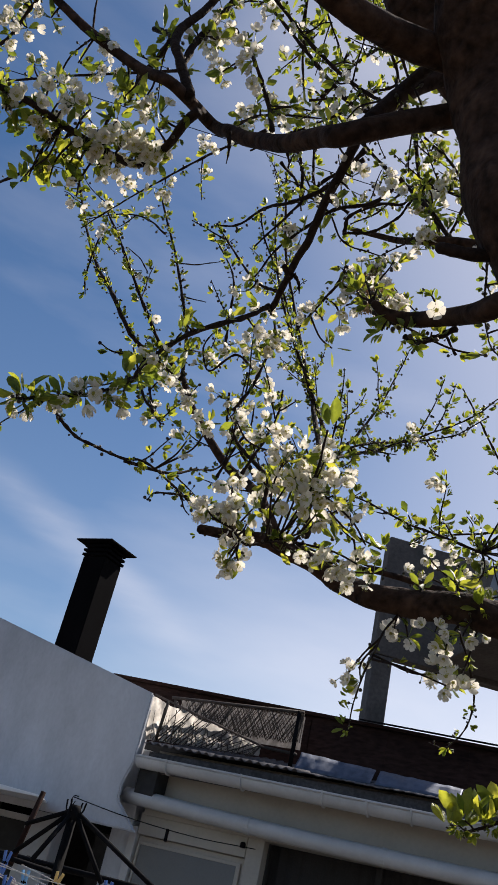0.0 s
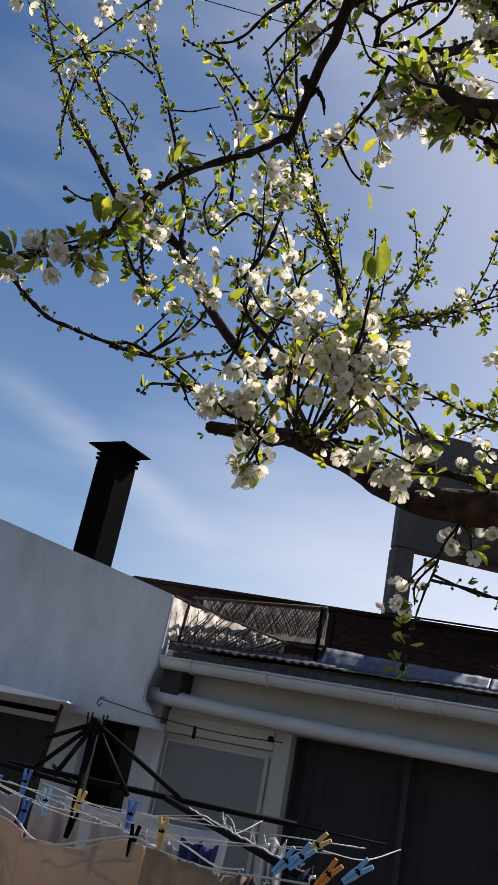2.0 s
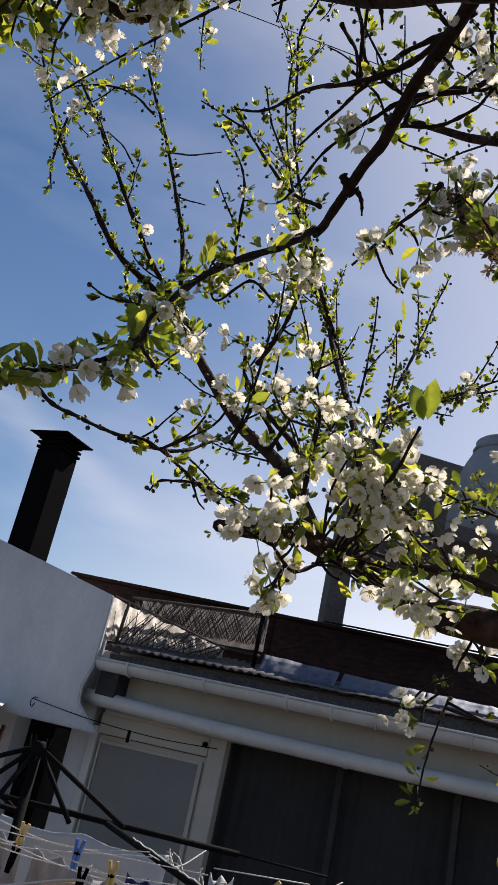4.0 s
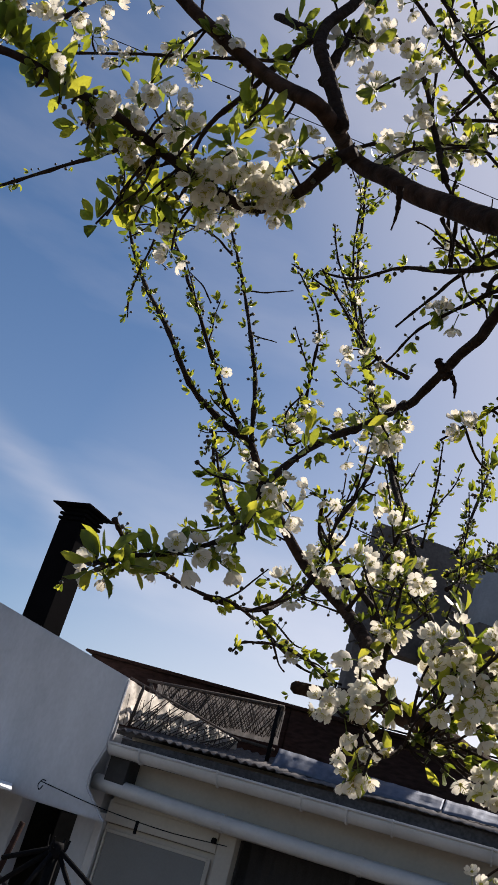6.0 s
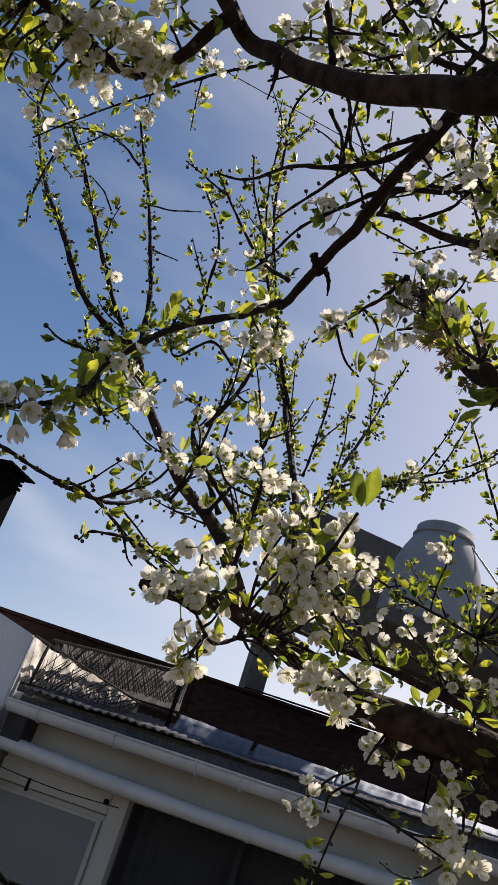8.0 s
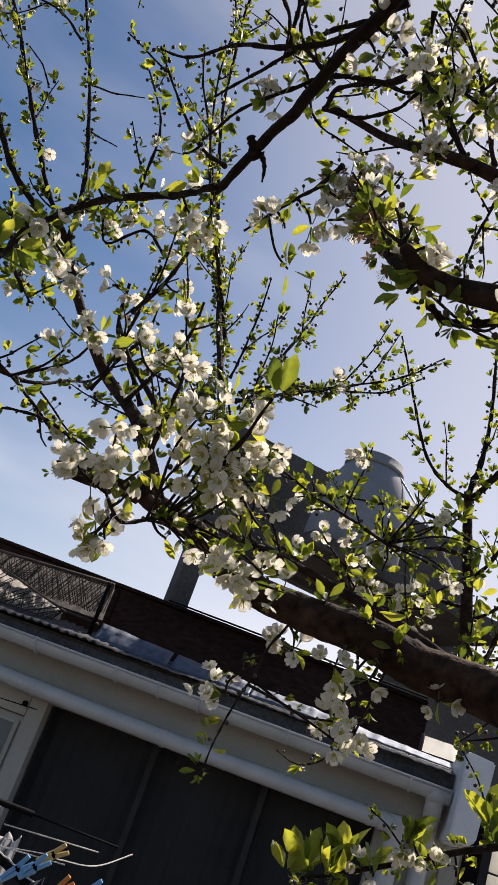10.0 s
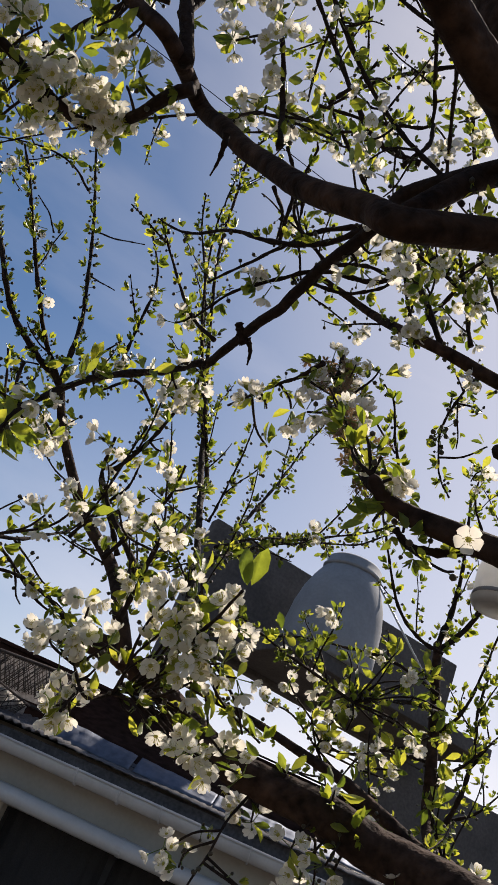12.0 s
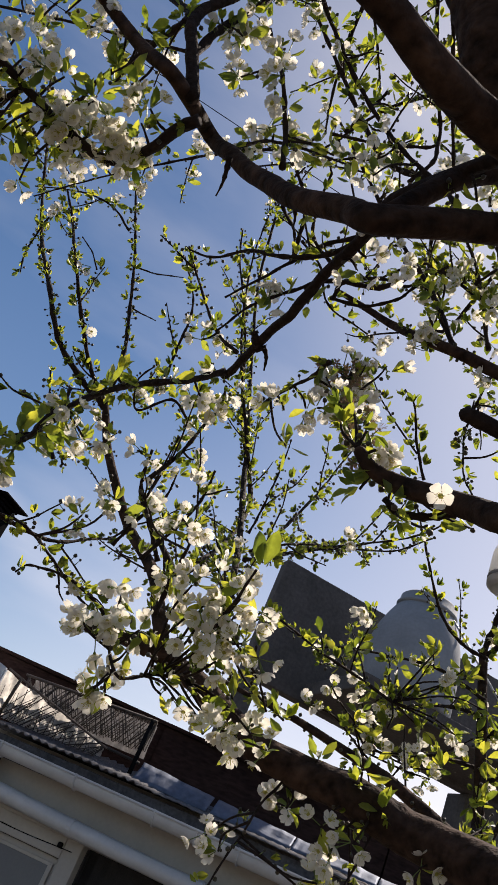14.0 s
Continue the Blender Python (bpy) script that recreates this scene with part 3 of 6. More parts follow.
for k in range(60):
    u = (k + rng.random()) / 60
    x, top = -2.84 + 0.72 * u, 2.745 - 0.19 * u
    long = k % 3 != 0
    dx = rng.uniform(0.12, 0.30) if long else rng.uniform(-0.05, 0.02)
    f = rng.uniform(0.55, 0.95)
    xe = min(x + dx * f, -2.09)
    rod("reed", (x, 5.135 + 0.03 * u, 2.478), (xe, 5.14 + 0.03 * u, min(2.478 + (top - 2.478) * f, 2.75 - 0.25 * (xe + 2.87))), rng.uniform(0.0015, 0.0034), REED, sheet, 4)

# white corner block at the end of the eaves
corner = empty("corner_block", "white plastered corner block beside the gutter", "wall", kind="structure")
slab_part("block", [(0.318, 2.06), (0.318, 2.485), (0.455, 2.47), (0.44, 2.10), (0.40, 2.06)], 4.72, 5.55, LIME, corner)
box_part("pier", (0.356, 5.22, 0), (0.45, 5.6, 2.058), CREAM, corner, 0.01)
# translucent sheet added to give the bright white patch beside the corner block
glow = empty("bright_patch_sheet", "added translucent white sheet that makes a bright patch at the roof end", "sheeting")
bm = bmesh.new()
rows = [[bm.verts.new((0.137 + 0.20 * i / 16, 5.42 + 0.012 * noise.noise(Vector((i * 0.3, j, 4.0))), 2.45 + 0.128 * j / 3)) for i in range(17)] for j in range(4)]
for a, b in zip(rows, rows[1:]):
    for i in range(16):
        bm.faces.new((a[i], a[i + 1], b[i + 1], b[i]))
part("sheet", bm, SLAT, glow, smooth=True)
rod("edge_batten", (0.137, 5.415, 2.42), (0.135, 5.415, 2.585), 0.012, REED, glow, 5)
fence = empty("side_fence", "white slatted side fence in full sun", "fence")
for k in range(10):
    box_part("slat", (0.60, 5.22, 1.2 + 0.135 * k), (2.2, 5.235, 1.325 + 0.135 * k), SLAT, fence, 0.004)
for x in (0.47, 1.4, 2.15):
    box_part("post", (x, 5.25, 0), (x + 0.09, 5.31, 2.32), IRON, fence, 0.005)

# ---- the water tower behind ----
tower = empty("water_tower", "grey concrete tank stand with open bays", "tank stand", at=(-1.93, 6.8, 0), yaw=33)
box_part("wall_panel", (0.0, 0.0, 3.70), (2.82, 0.14, 4.76), CONCRETE, tower, 0.012)
box_part("deck", (0.55, -1.0, 3.74), (2.6, -0.003, 3.86), CONCRETE, tower, 0.01)
# the pier's right part is added width in place of dark foliage
box_part("pier", (2.28, 0.0, 0), (4.1, 0.3, 3.697), CONCRETE, tower, 0.01)
for x, y in ((0.0, 0.0),):
    box_part("column", (x + 0.003, y + 0.003, 0), (x + 0.17, y + 0.17, 3.697), CONCRETE, tower, 0.012)
tank = empty("water_tank", "pale grey round water tank with a raised lid", "water tank", at=(-0.685, 6.83, 3.86))
part("body", lathe(bmesh.new(), [(0.385, 0), (0.40, 0.03), (0.395, 0.2), (0.375, 0.42), (0.345, 0.56), (0.30, 0.68), (0.255, 0.77), (0.225, 0.81), (0.215, 0.82)], 40), TANK, tank, smooth=True)
part("lid", lathe(bmesh.new(), [(0.232, 0.795), (0.252, 0.80), (0.256, 0.815), (0.246, 0.826), (0.238, 0.83), (0.236, 0.885), (0.215, 0.905), (0.04, 0.918)], 36), TANK, tank, smooth=True)
rod("overflow_pipe", (0.205, -0.10, 0.80), (0.86, -0.10, 0.10), 0.0085, PVC, tank, 8, "thin pale pipe slanting down from the lid")

# ---- the flue behind the wing ----
flue = empty("chimney_flue", "black square metal flue with a flat cap", "chimney", at=(-4.647, 6.55, 0), yaw=-5.5)
box_part("shaft", (-0.134, -0.134, 0.0), (0.134, 0.134, 4.22), STEEL, flue, 0.008)
neck = box_part("neck", (-0.122, -0.122, 4.22), (0.122, 0.122, 4.37), STEEL, flue, 0.004)
for k in range(3):
    box_part("vent_ring", (-0.148, -0.148, 4.23 + 0.045 * k), (0.148, 0.148, 4.255 + 0.045 * k), STEEL, neck, 0.004)
bm = bmesh.new()
base = [bm.verts.new((x * 0.215, y * 0.215, 4.36)) for x, y in ((-1, -1), (1, -1), (1, 1), (-1, 1))]
top = [bm.verts.new((x * 0.215, y * 0.215, 4.372)) for x, y in ((-1, -1), (1, -1), (1, 1), (-1, 1))]
peak = bm.verts.new((0, 0, 4.415))
bm.faces.new(base[::-1])
for k in range(4):
    j = (k + 1) % 4
    bm.faces.new((base[k], base[j], top[j], top[k]))
    bm.faces.new((top[k], top[j], peak))
part("cap", bm, STEEL, flue)

# wire from the hook to the wall, with a clip on it
wire = empty("wall_wire", "thin dark wire strung along the wall", "wire")
line = glide([(-3.09, 4.85, 2.03), (-2.7, 4.9, 1.985), (-2.3, 4.98, 1.965), (-1.98, 5.15, 1.98)], 8)
part("strand", tube(bmesh.new(), line, [0.0028] * len(line), 5), IRON, wire)
box_part("clip", (-2.47, 4.94, 1.905), (-2.455, 4.96, 1.975), IRON, wire, 0.004)
lampb = empty("wall_fitting", "small round dark fitting on the door head", "fitting", at=(-2.07, 5.17, 1.985))
part("cap", lathe(bmesh.new(), [(0.016, -0.012), (0.016, 0.012), (0.01, 0.02)], 14), IRON, lampb)

over = empty("overhead_wire", "thin dark service wire across the sky", "wire")
wa, wb = Vector((-3.016, 4.961, 7.756)), Vector((-2.263, 5.389, 7.710))
wa, wb = wa - (wb - wa) * 8, wb + (wb - wa) * 10
rod("strand", wa, wb, 0.0042, IRON, over, 6)
for end in (wa, wb):
    rod("pole", (end.x, end.y, 0), (end.x, end.y, end.z + 0.15), 0.09, BOARD, over, 12)

# ---- clothes dryer and laundry ----
dryer = empty("rotary_dryer", "black iron umbrella clothes dryer with slack lines", "clothes dryer", at=(-1.62, 2.62, 0))
rod("pole", (0, 0, 0.03), (0, 0, 1.86), 0.015, IRON, dryer, 12)
hub = part("hub", lathe(bmesh.new(), [(0.0155, 1.815), (0.021, 1.825), (0.021, 1.85), (0.0155, 1.86)], 16), IRON, dryer, smooth=True)
ARM_ENDS = [(0.95, 0.34), (0.93, -0.36), (0.12, -0.52)]  # where the lines turn
for ax, ay in ((-0.28, -0.05), (-0.5, 0.55)):
    rod("arm", (-0.02, 0, 1.66), (ax, ay, 1.675), 0.008, IRON, dryer, 8)
for sx, sy, sz in ((-0.165, 0.0, 1.775), (-0.17, -0.01, 1.688), (-0.02, -0.12, 1.68), (0.165, 0.0, 1.664), (0.335, 0.0, 1.69)):
    rod("strut", (0, 0, 1.845), (sx, sy, sz), 0.0075, IRON, dryer, 8)
rod("stay", (-0.15, 0.02, 1.88), (-0.19, 0.02, 1.65), 0.009, BOARD, dryer, 8)
for k in range(4):
    a = k * 1.6
    part("hook", tube(bmesh.new(), glide([(0.014 * math.cos(a), 0.014 * math.sin(a), 1.845), (0.03 * math.cos(a), 0.03 * math.sin(a), 1.842), (0.036 * math.cos(a), 0.036 * math.sin(a), 1.872)], 4), [0.003] * 9, 5), IRON, hub)
rod("outer_bar", (-0.35, 0.08, 1.675), (0.60, 0.259, 1.675), 0.0095, IRON, dryer, 8)
rod("outer_bar", (0.20, 0.175, 1.671), (0.93, -0.50, 1.612), 0.0098, IRON, dryer, 8)
rod("cord", (0.60, 0.259, 1.675), (0.86, 0.308, 1.674), 0.0035, IRON, dryer, 6)
rod("cord", (0.62, 0.0, 1.652), (0.86, 0.10, 1.664), 0.0018, WIRE, dryer, 5)
rng = random.Random(9)
for f in (0.55, 0.95):
    pts = [(ax * f, ay * f) for ax, ay in ARM_ENDS]
    for (xa, ya), (xb, yb) in zip(pts, pts[1:]):
        sag = rng.uniform(0.02, 0.06)
        line = glide([(xa, ya, 1.67), ((xa + xb) / 2, (ya + yb) / 2, 1.67 - sag), (xb, yb, 1.665)], 7)
        part("cord", tube(bmesh.new(), line, [0.0016] * len(line), 4), WIRE, dryer)


for k in range(3):
    ya, yb = rng.uniform(-0.46, -0.1), rng.uniform(-0.42, -0.05)
    xa, xb = rng.uniform(-0.3, 0.0), rng.uniform(0.5, 0.95)
    line = glide([(xa, ya, 1.665), (xa * 0.6 + xb * 0.4, (ya + yb) / 2 + rng.uniform(-0.05, 0.05), 1.665 - rng.uniform(0.01, 0.07)), (xb, yb, 1.665)], 8)
    part("cord", tube(bmesh.new(), line, [0.0017] * len(line), 4), WIRE, dryer)


def bar_point(f):
    """A place on the front bar of the dryer."""
    return Vector((0.20, 0.175, 1.671)).lerp(Vector((0.93, -0.50, 1.612)), f)


# pale cord laid along the front bar as its lit top edge, with knotted ends
line = [bar_point(0.22 + 0.78 * k / 30) + Vector((0, rng.uniform(-0.007, -0.001), 0.0095 + rng.uniform(-0.001, 0.003))) for k in range(31)]
part("cord", tube(bmesh.new(), line, [0.0021] * 31, 5), WIRE, dryer)
for f in (0.46, 0.50, 0.52, 0.55, 0.58, 0.66, 0.70, 0.76, 0.9):
    base = bar_point(f)
    tip = base + Vector((rng.uniform(-0.05, 0.03), rng.uniform(-0.03, 0.03), rng.uniform(0.015, 0.055)))
    line = glide([base, base.lerp(tip, 0.5) + Vector((rng.uniform(-0.015, 0.015), 0, 0.012)), tip], 4)
    part("cord_end", tube(bmesh.new(), line, [0.0017] * len(line), 4), WIRE, dryer)
# the slack front line that carries the towels
line = glide([(-0.36, -0.32, 1.645), (0.10, -0.47, 1.600), (0.21, -0.49, 1.560), (0.29, -0.5, 1.556), (0.48, -0.5, 1.612), (0.544, -0.5, 1.604), (0.639, -0.5, 1.593), (0.727, -0.5, 1.592), (0.838, -0.5, 1.603), (0.93, -0.5, 1.610)], 5)
part("cord", tube(bmesh.new(), line, [0.0026] * len(line), 5), WIRE, dryer)
line = glide([(0.30, -0.40, 1.640), (0.50, -0.44, 1.632), (0.60, -0.47, 1.622), (0.70, -0.49, 1.598), (0.77, -0.5, 1.606)], 5)
part("cord", tube(bmesh.new(), line, [0.0021] * len(line), 5), WIRE, dryer)
for x, z in ((0.93, 1.61), (0.945, 1.612)):
    line = glide([(x, -0.5, z), (x + 0.005, -0.505, z - 0.05), (x + 0.05, -0.51, z - 0.10), (x + 0.02, -0.5, z - 0.19)], 5)
    part("cord_end", tube(bmesh.new(), line, [0.0022] * len(line), 5), WIRE, dryer)


def hang(name, label, x, y, w, top, drop, mat, yaw=0.0, seed=1, sag=(), crease=0.022, waves=19):
    """A pegged cloth with loose folds; sag: heights of the top edge against its pegs, at even steps."""
    ob = empty(name, label, "laundry", at=(x, y, top), yaw=yaw, group="washing on the line")
    bm, n, m = bmesh.new(), 36, 14
    edge = sag or (0.0, -0.017, -0.017, 0.0, -0.017, -0.017, 0.0)
    rows = []
    for j in range(m + 1):
        v = j / m
        row = []
        for i in range(n + 1):
            u = i / n
            k = min(int(u * (len(edge) - 1)), len(edge) - 2)
            dip = edge[k] + (edge[k + 1] - edge[k]) * (u * (len(edge) - 1) - k)
            fold = crease * math.sin(u * waves + seed) * (0.35 + 0.65 * v) + 0.02 * noise.noise(Vector((u * 5 + seed, v * 2.2, 0.3)))
            row.append(bm.verts.new(((u - 0.5) * w * (1 - 0.05 * v), fold, -drop * v + dip * (1 - 0.6 * v))))
        rows.append(row)
    for a, b in zip(rows, rows[1:]):
        for i in range(n):
            bm.faces.new((a[i], a[i + 1], b[i + 1], b[i]))
    cloth = part("cloth", bm, mat, ob, smooth=True)
    sol = cloth.modifiers.new("thickness", "SOLIDIFY")
    sol.thickness = 0.002
    return ob


hang("hung_towel", "beige towel hung over the end of the front line", -1.68, 2.19, 0.50, 1.60, 0.8, CLOTH, -10, 1, (0.045, 0.03, 0.012, -0.015, -0.035), 0.012, 9)
hang("hung_towel", "beige towel pegged on the front dryer line", -1.262, 2.13, 0.335, 1.60, 0.8, CLOTH, 0, 6, (-0.045, -0.042, -0.043, -0.038, -0.012, 0.005, 0.0), 0.007, 8)
hang("hung_towel", "tan cloth hung in deep creases from the line", -0.972, 2.125, 0.225, 1.60, 0.7, CLOTH_TAN, 0, 4, (0.003, 0.0, -0.012, -0.004, -0.012, -0.014, -0.012), 0.014, 33)
hang("hung_shirt", "faded pink garment bunched on the dryer line", -0.845, 2.125, 0.062, 1.60, 0.5, CLOTH_RED, 0, 9, (-0.03, 0.0, -0.012, 0.002, -0.02), 0.012, 24)
hang("hung_shirt", "grey green garment hanging from the dryer line", -0.796, 2.13, 0.045, 1.592, 0.5, CLOTH_GREEN, 0, 3, (-0.02, 0.0, 0.0, -0.02), 0.008, 14)
hang("hung_shirt", "black garment hanging from the dryer line", -0.742, 2.13, 0.075, 1.598, 0.5, CLOTH_DARK, 0, 7, (-0.06, -0.015, 0.0, 0.03, 0.045), 0.008, 14)
hang("hung_strap", "narrow white strap hanging beside the black garment", -0.702, 2.128, 0.014, 1.628, 0.35, LIME, 0, 2, (-0.01, 0.0), 0.002, 6)
hang("hung_strap", "narrow blue strap hanging below the line", -0.905, 2.10, 0.022, 1.545, 0.3, CLOTH_BLUE, 0, 2, (-0.012, 0.0, -0.01), 0.003, 6)
hang("hung_towel", "pale towel at the back of the dryer", -1.62, 3.05, 0.6, 1.60, 0.4, PVC, 12, 12)
hang("hung_sock", "small grey cloth pegged between the dryer bars", -1.53, 2.40, 0.15, 1.628, 0.2, CLOTH_GREY, 10, 3)
hang("hung_sock", "small grey cloth pegged between the dryer bars", -1.33, 2.40, 0.19, 1.612, 0.2, CLOTH_GREY, -8, 5)
hang("hung_sock", "small pale cloth pegged between the dryer bars", -1.73, 2.36, 0.17, 1.63, 0.2, CLOTH_GREY, 4, 8)
hang("hung_cloth", "grey cloth with a pale hem on the inner line", -1.17, 2.38, 0.13, 1.60, 0.2, CLOTH_GREY, 12, 15)
hang("hung_cloth", "deep blue cloth bunched on the inner line", -1.075, 2.37, 0.105, 1.622, 0.2, CLOTH_BLUE, -6, 18)
hang("hung_cloth", "pale cloth folded small on the inner line", -0.935, 2.50, 0.06, 1.655, 0.12, PVC, 8, 21)


def peg(x, y, z, mat, lean, label):
    ob = empty("clothes_peg", label, "clothes peg", at=(x, y, z), group="pegs on the line")
    ob.matrix_world = pose(x, y, z, lean * 0.3, lean, 25)
    for s in (-1, 1):
        bm = bmesh.new()
        tube(bm, [Vector((s * 0.0085, 0, 0.036)), Vector((s * 0.0042, 0, 0.010)), Vector((s * 0.0045, 0, -0.008)), Vector((s * 0.0028, 0, -0.031))], [0.0046, 0.0052, 0.0048, 0.0036], 6)
        part("leg", bm, mat, ob)
    part("spring", tube(bmesh.new(), [Vector((-0.007, 0, 0.006)), Vector((0.007, 0, 0.006))], [0.0055, 0.0055], 8), STEEL, ob)


for x, y, z, m, lean, label in (
        (-1.449, 2.14, 1.602, BLUE, 3, "blue plastic clothes peg"), (-1.52, 2.32, 1.62, LIGHT_BLUE, -6, "light blue plastic clothes peg"), (-1.192, 2.20, 1.646, BLUE, 2, "blue plastic clothes peg"),
        (-1.419, 2.32, 1.635, YELLOW, 8, "worn wooden clothes peg"), (-1.415, 2.30, 1.585, STEEL, 8, "black plastic clothes peg"), (-1.132, 2.13, 1.602, STEEL, 2, "black plastic clothes peg"),
        (-1.052, 2.11, 1.634, YELLOW, -2, "worn wooden clothes peg"), (-1.681, 2.30, 1.626, BLUE, 4, "blue plastic clothes peg"), (-1.587, 2.30, 1.655, BLUE, 2, "blue plastic clothes peg"),
        (-0.763, 2.12, 1.637, LIGHT_BLUE, 38, "light blue plastic clothes peg"), (-0.731, 2.12, 1.652, LIGHT_BLUE, 40, "light blue plastic clothes peg"), (-0.728, 2.20, 1.676, YELLOW, 48, "worn wooden clothes peg"),
        (-0.663, 2.10, 1.634, ORANGE, 36, "orange plastic clothes peg"), (-0.605, 2.10, 1.651, LIGHT_BLUE, 46, "light blue plastic clothes peg")):
    peg(x, y, z, m, lean, label)

# ---- the plum tree ----
plum = empty("plum_tree", "old plum tree in white blossom with young green leaves", "tree")
blossoms, leaves, fruits, stalks, wood = [], [], [], [], []
rng = random.Random(21)


def unit(r):
    """A random direction."""
    z, a = r.uniform(-1, 1), r.uniform(0, 2 * math.pi)
    s = math.sqrt(1 - z * z)
    return Vector((s * math.cos(a), s * math.sin(a), z))


def turned(at, axis, spin, size):
    """A pose at a place with its z along axis."""
    q = axis.to_track_quat("Z", "Y").to_matrix().to_4x4()
    return Matrix.Translation(at) @ q @ Matrix.Rotation(spin, 4, "Z") @ Matrix.Scale(size, 4)


def add_blossom(at, axis, r=rng):
    size = r.uniform(0.0092, 0.0124)
    blossoms.append((turned(at, axis, r.uniform(0, 6.3), size), r.choice((0, 0, 1, 1, 1, 2))))


def add_leaf(at, axis, size, r=rng):
    leaves.append((turned(at, axis, r.uniform(0, 6.3), size), r.choice((0, 1))))


def rosette(at, along, r=rng, big=1.0):
    """Young leaves springing from one bud."""
    size = r.uniform(0.007, 0.0155) * big
    for _ in range(r.randint(4, 6)):
        d = (along + unit(r) * 0.62 + Vector((0, 0, 0.15))).normalized()
        add_leaf(at + d * 0.001, d, size * r.uniform(0.65, 1.15), r)


def bunch(at, n, spread, r=rng):
    """Blossoms on short stalks round one place, with a few leaves."""
    for _ in range(n):
        d = (unit(r) + Vector((0, -0.25, -0.1))).normalized()
        p = at + d * (spread * r.uniform(0.45, 1.0) + 0.008)
        add_blossom(p, (d + unit(r) * 0.6 + Vector((0, -0.15, -0.05))).normalized(), r)
        stalks.append((at + d * spread * 0.15, p, 0.0006))
    for _ in range(n // 2 + (r.random() < 0.5)):
        d = unit(r)
        add_leaf(at + d * spread * 0.15, d, r.uniform(0.013, 0.024), r)


spent = []
twig_rest, twig_count = bmesh.new(), []


def side_twig(line, radii):
    """The first side twigs stand as parts of their own, the rest are joined."""
    twig_count.append(1)
    if len(twig_count) <= 150:
        part("side_twig", tube(bmesh.new(), line, radii, 5, 0.2), TWIG, plum, smooth=True)
    else:
        tube(twig_rest, line, radii, 5, 0.2)


STYLES = {  # per metre: leaf buds, blossom bunches, green fruitlets, side twigs
    "bare": (1.5, 0.2, 0, 0.0), "tie": (22, 0, 40, 0), "sparse": (32, 1.5, 60, 5), "leafy": (92, 2, 50, 8), "shoot": (78, 0.8, 120, 7),
    "bloom": (62, 8, 30, 6), "leafybloom": (92, 7, 28, 6)}


def adorn(line, radii, style, depth=0):
    leaf_n, flower_n, fruit_n, side_n = STYLES[style]
    for i in range(len(line) - 1):
        a, b = line[i], line[i + 1]
        step = (b - a).length
        along = (b - a).normalized()
        for rate, what in ((leaf_n, 0), (flower_n, 1), (fruit_n, 2), (side_n if depth == 0 else 0, 3)):
            n = int(rate * step + rng.random())
            for _ in range(n):
                p = a.lerp(b, rng.random())
                out = along.orthogonal().normalized()
                out.rotate(Matrix.Rotation(rng.uniform(0, 6.3), 3, along))
                p = p + out * radii[i] * 0.9
                if what == 0:
                    rosette(p + out * 0.003, (along + out).normalized())
                elif what == 1:
                    bunch(p + out * 0.006, rng.choice((1, 2, 2, 3, 4)), 0.009)
                elif what == 2:
                    q = p + (out + Vector((0, 0, rng.uniform(-0.6, 0.6)))).normalized() * rng.uniform(0.003, 0.0085)
                    fruits.append(turned(q, out, 0, rng.uniform(0.0016, 0.0030)))
                    stalks.append((p, q, 0.0005))
                else:
                    d = (out + along * rng.uniform(0.3, 1.2) + Vector((0, 0, 0.35))).normalized()
                    ln = rng.uniform(0.03, 0.11)
                    pts = [p + d * ln * f + Vector((0, 0, 0.12 * ln * f * f)) + unit(rng) * 0.004 * f for f in (0, 0.35, 0.7, 1.0)]
                    sub = glide(pts, 3)
                    rad = [0.0014 * (1 - 0.5 * k / len(sub)) for k in range(len(sub))]
                    side_twig(sub, rad)
                    adorn(sub, rad, style, 1)


def branch(name, style, r0, r1, *points):
    """One limb or twig of the tree through the given places, tapering from r0 to r1."""
    thick = max(r0, r1) > 0.008
    steps = 8 if thick else 6
    line = glide(points, steps)
    n = len(line)
    wob = 0.18 * max(r0, r1) if thick else 0.0012
    line = [c + Vector([noise.noise(c * (14 if thick else 45) + Vector((7.3 * k, 1.1, 2.9 * k))) for k in range(3)]) * wob for c in line]
    radii = [r0 + (r1 - r0) * i / (n - 1) for i in range(n)]
    if max(r0, r1) < 0.0052:  # buds make small swellings
        radii = [r * (1.42 if i % 3 == 0 else 1.06) for i, r in enumerate(radii)]
    if r1 > 0.0025:  # a rounded end
        line.append(line[-1] + (line[-1] - line[-2]).normalized() * r1 * 0.6)
        radii.append(radii[-1] * 0.5)
    ob = part(name, tube(bmesh.new(), line, radii, 16 if thick else 7, (0.09 if r0 > 0.025 else 0.045) if thick else 0.18), BARK if thick else TWIG, plum, smooth=True)
    wood.extend(line)
    adorn(line, radii, style)
    return ob


def tie(at):
    """A thin stalk from the nearest twig to a knot of blossom or leaves."""
    best = min(wood, key=lambda q: (q - at).length_squared)
    gap = (best - at).length
    if 0.008 < gap < 0.14:
        mid = best.lerp(at, 0.55) + unit(rng) * gap * 0.12
        sub = glide([best, mid, at], 4)
        side_twig(sub, [0.0016 - 0.0006 * k / len(sub) for k in range(len(sub))])
        adorn(sub, [0.001] * len(sub), "tie", 1)


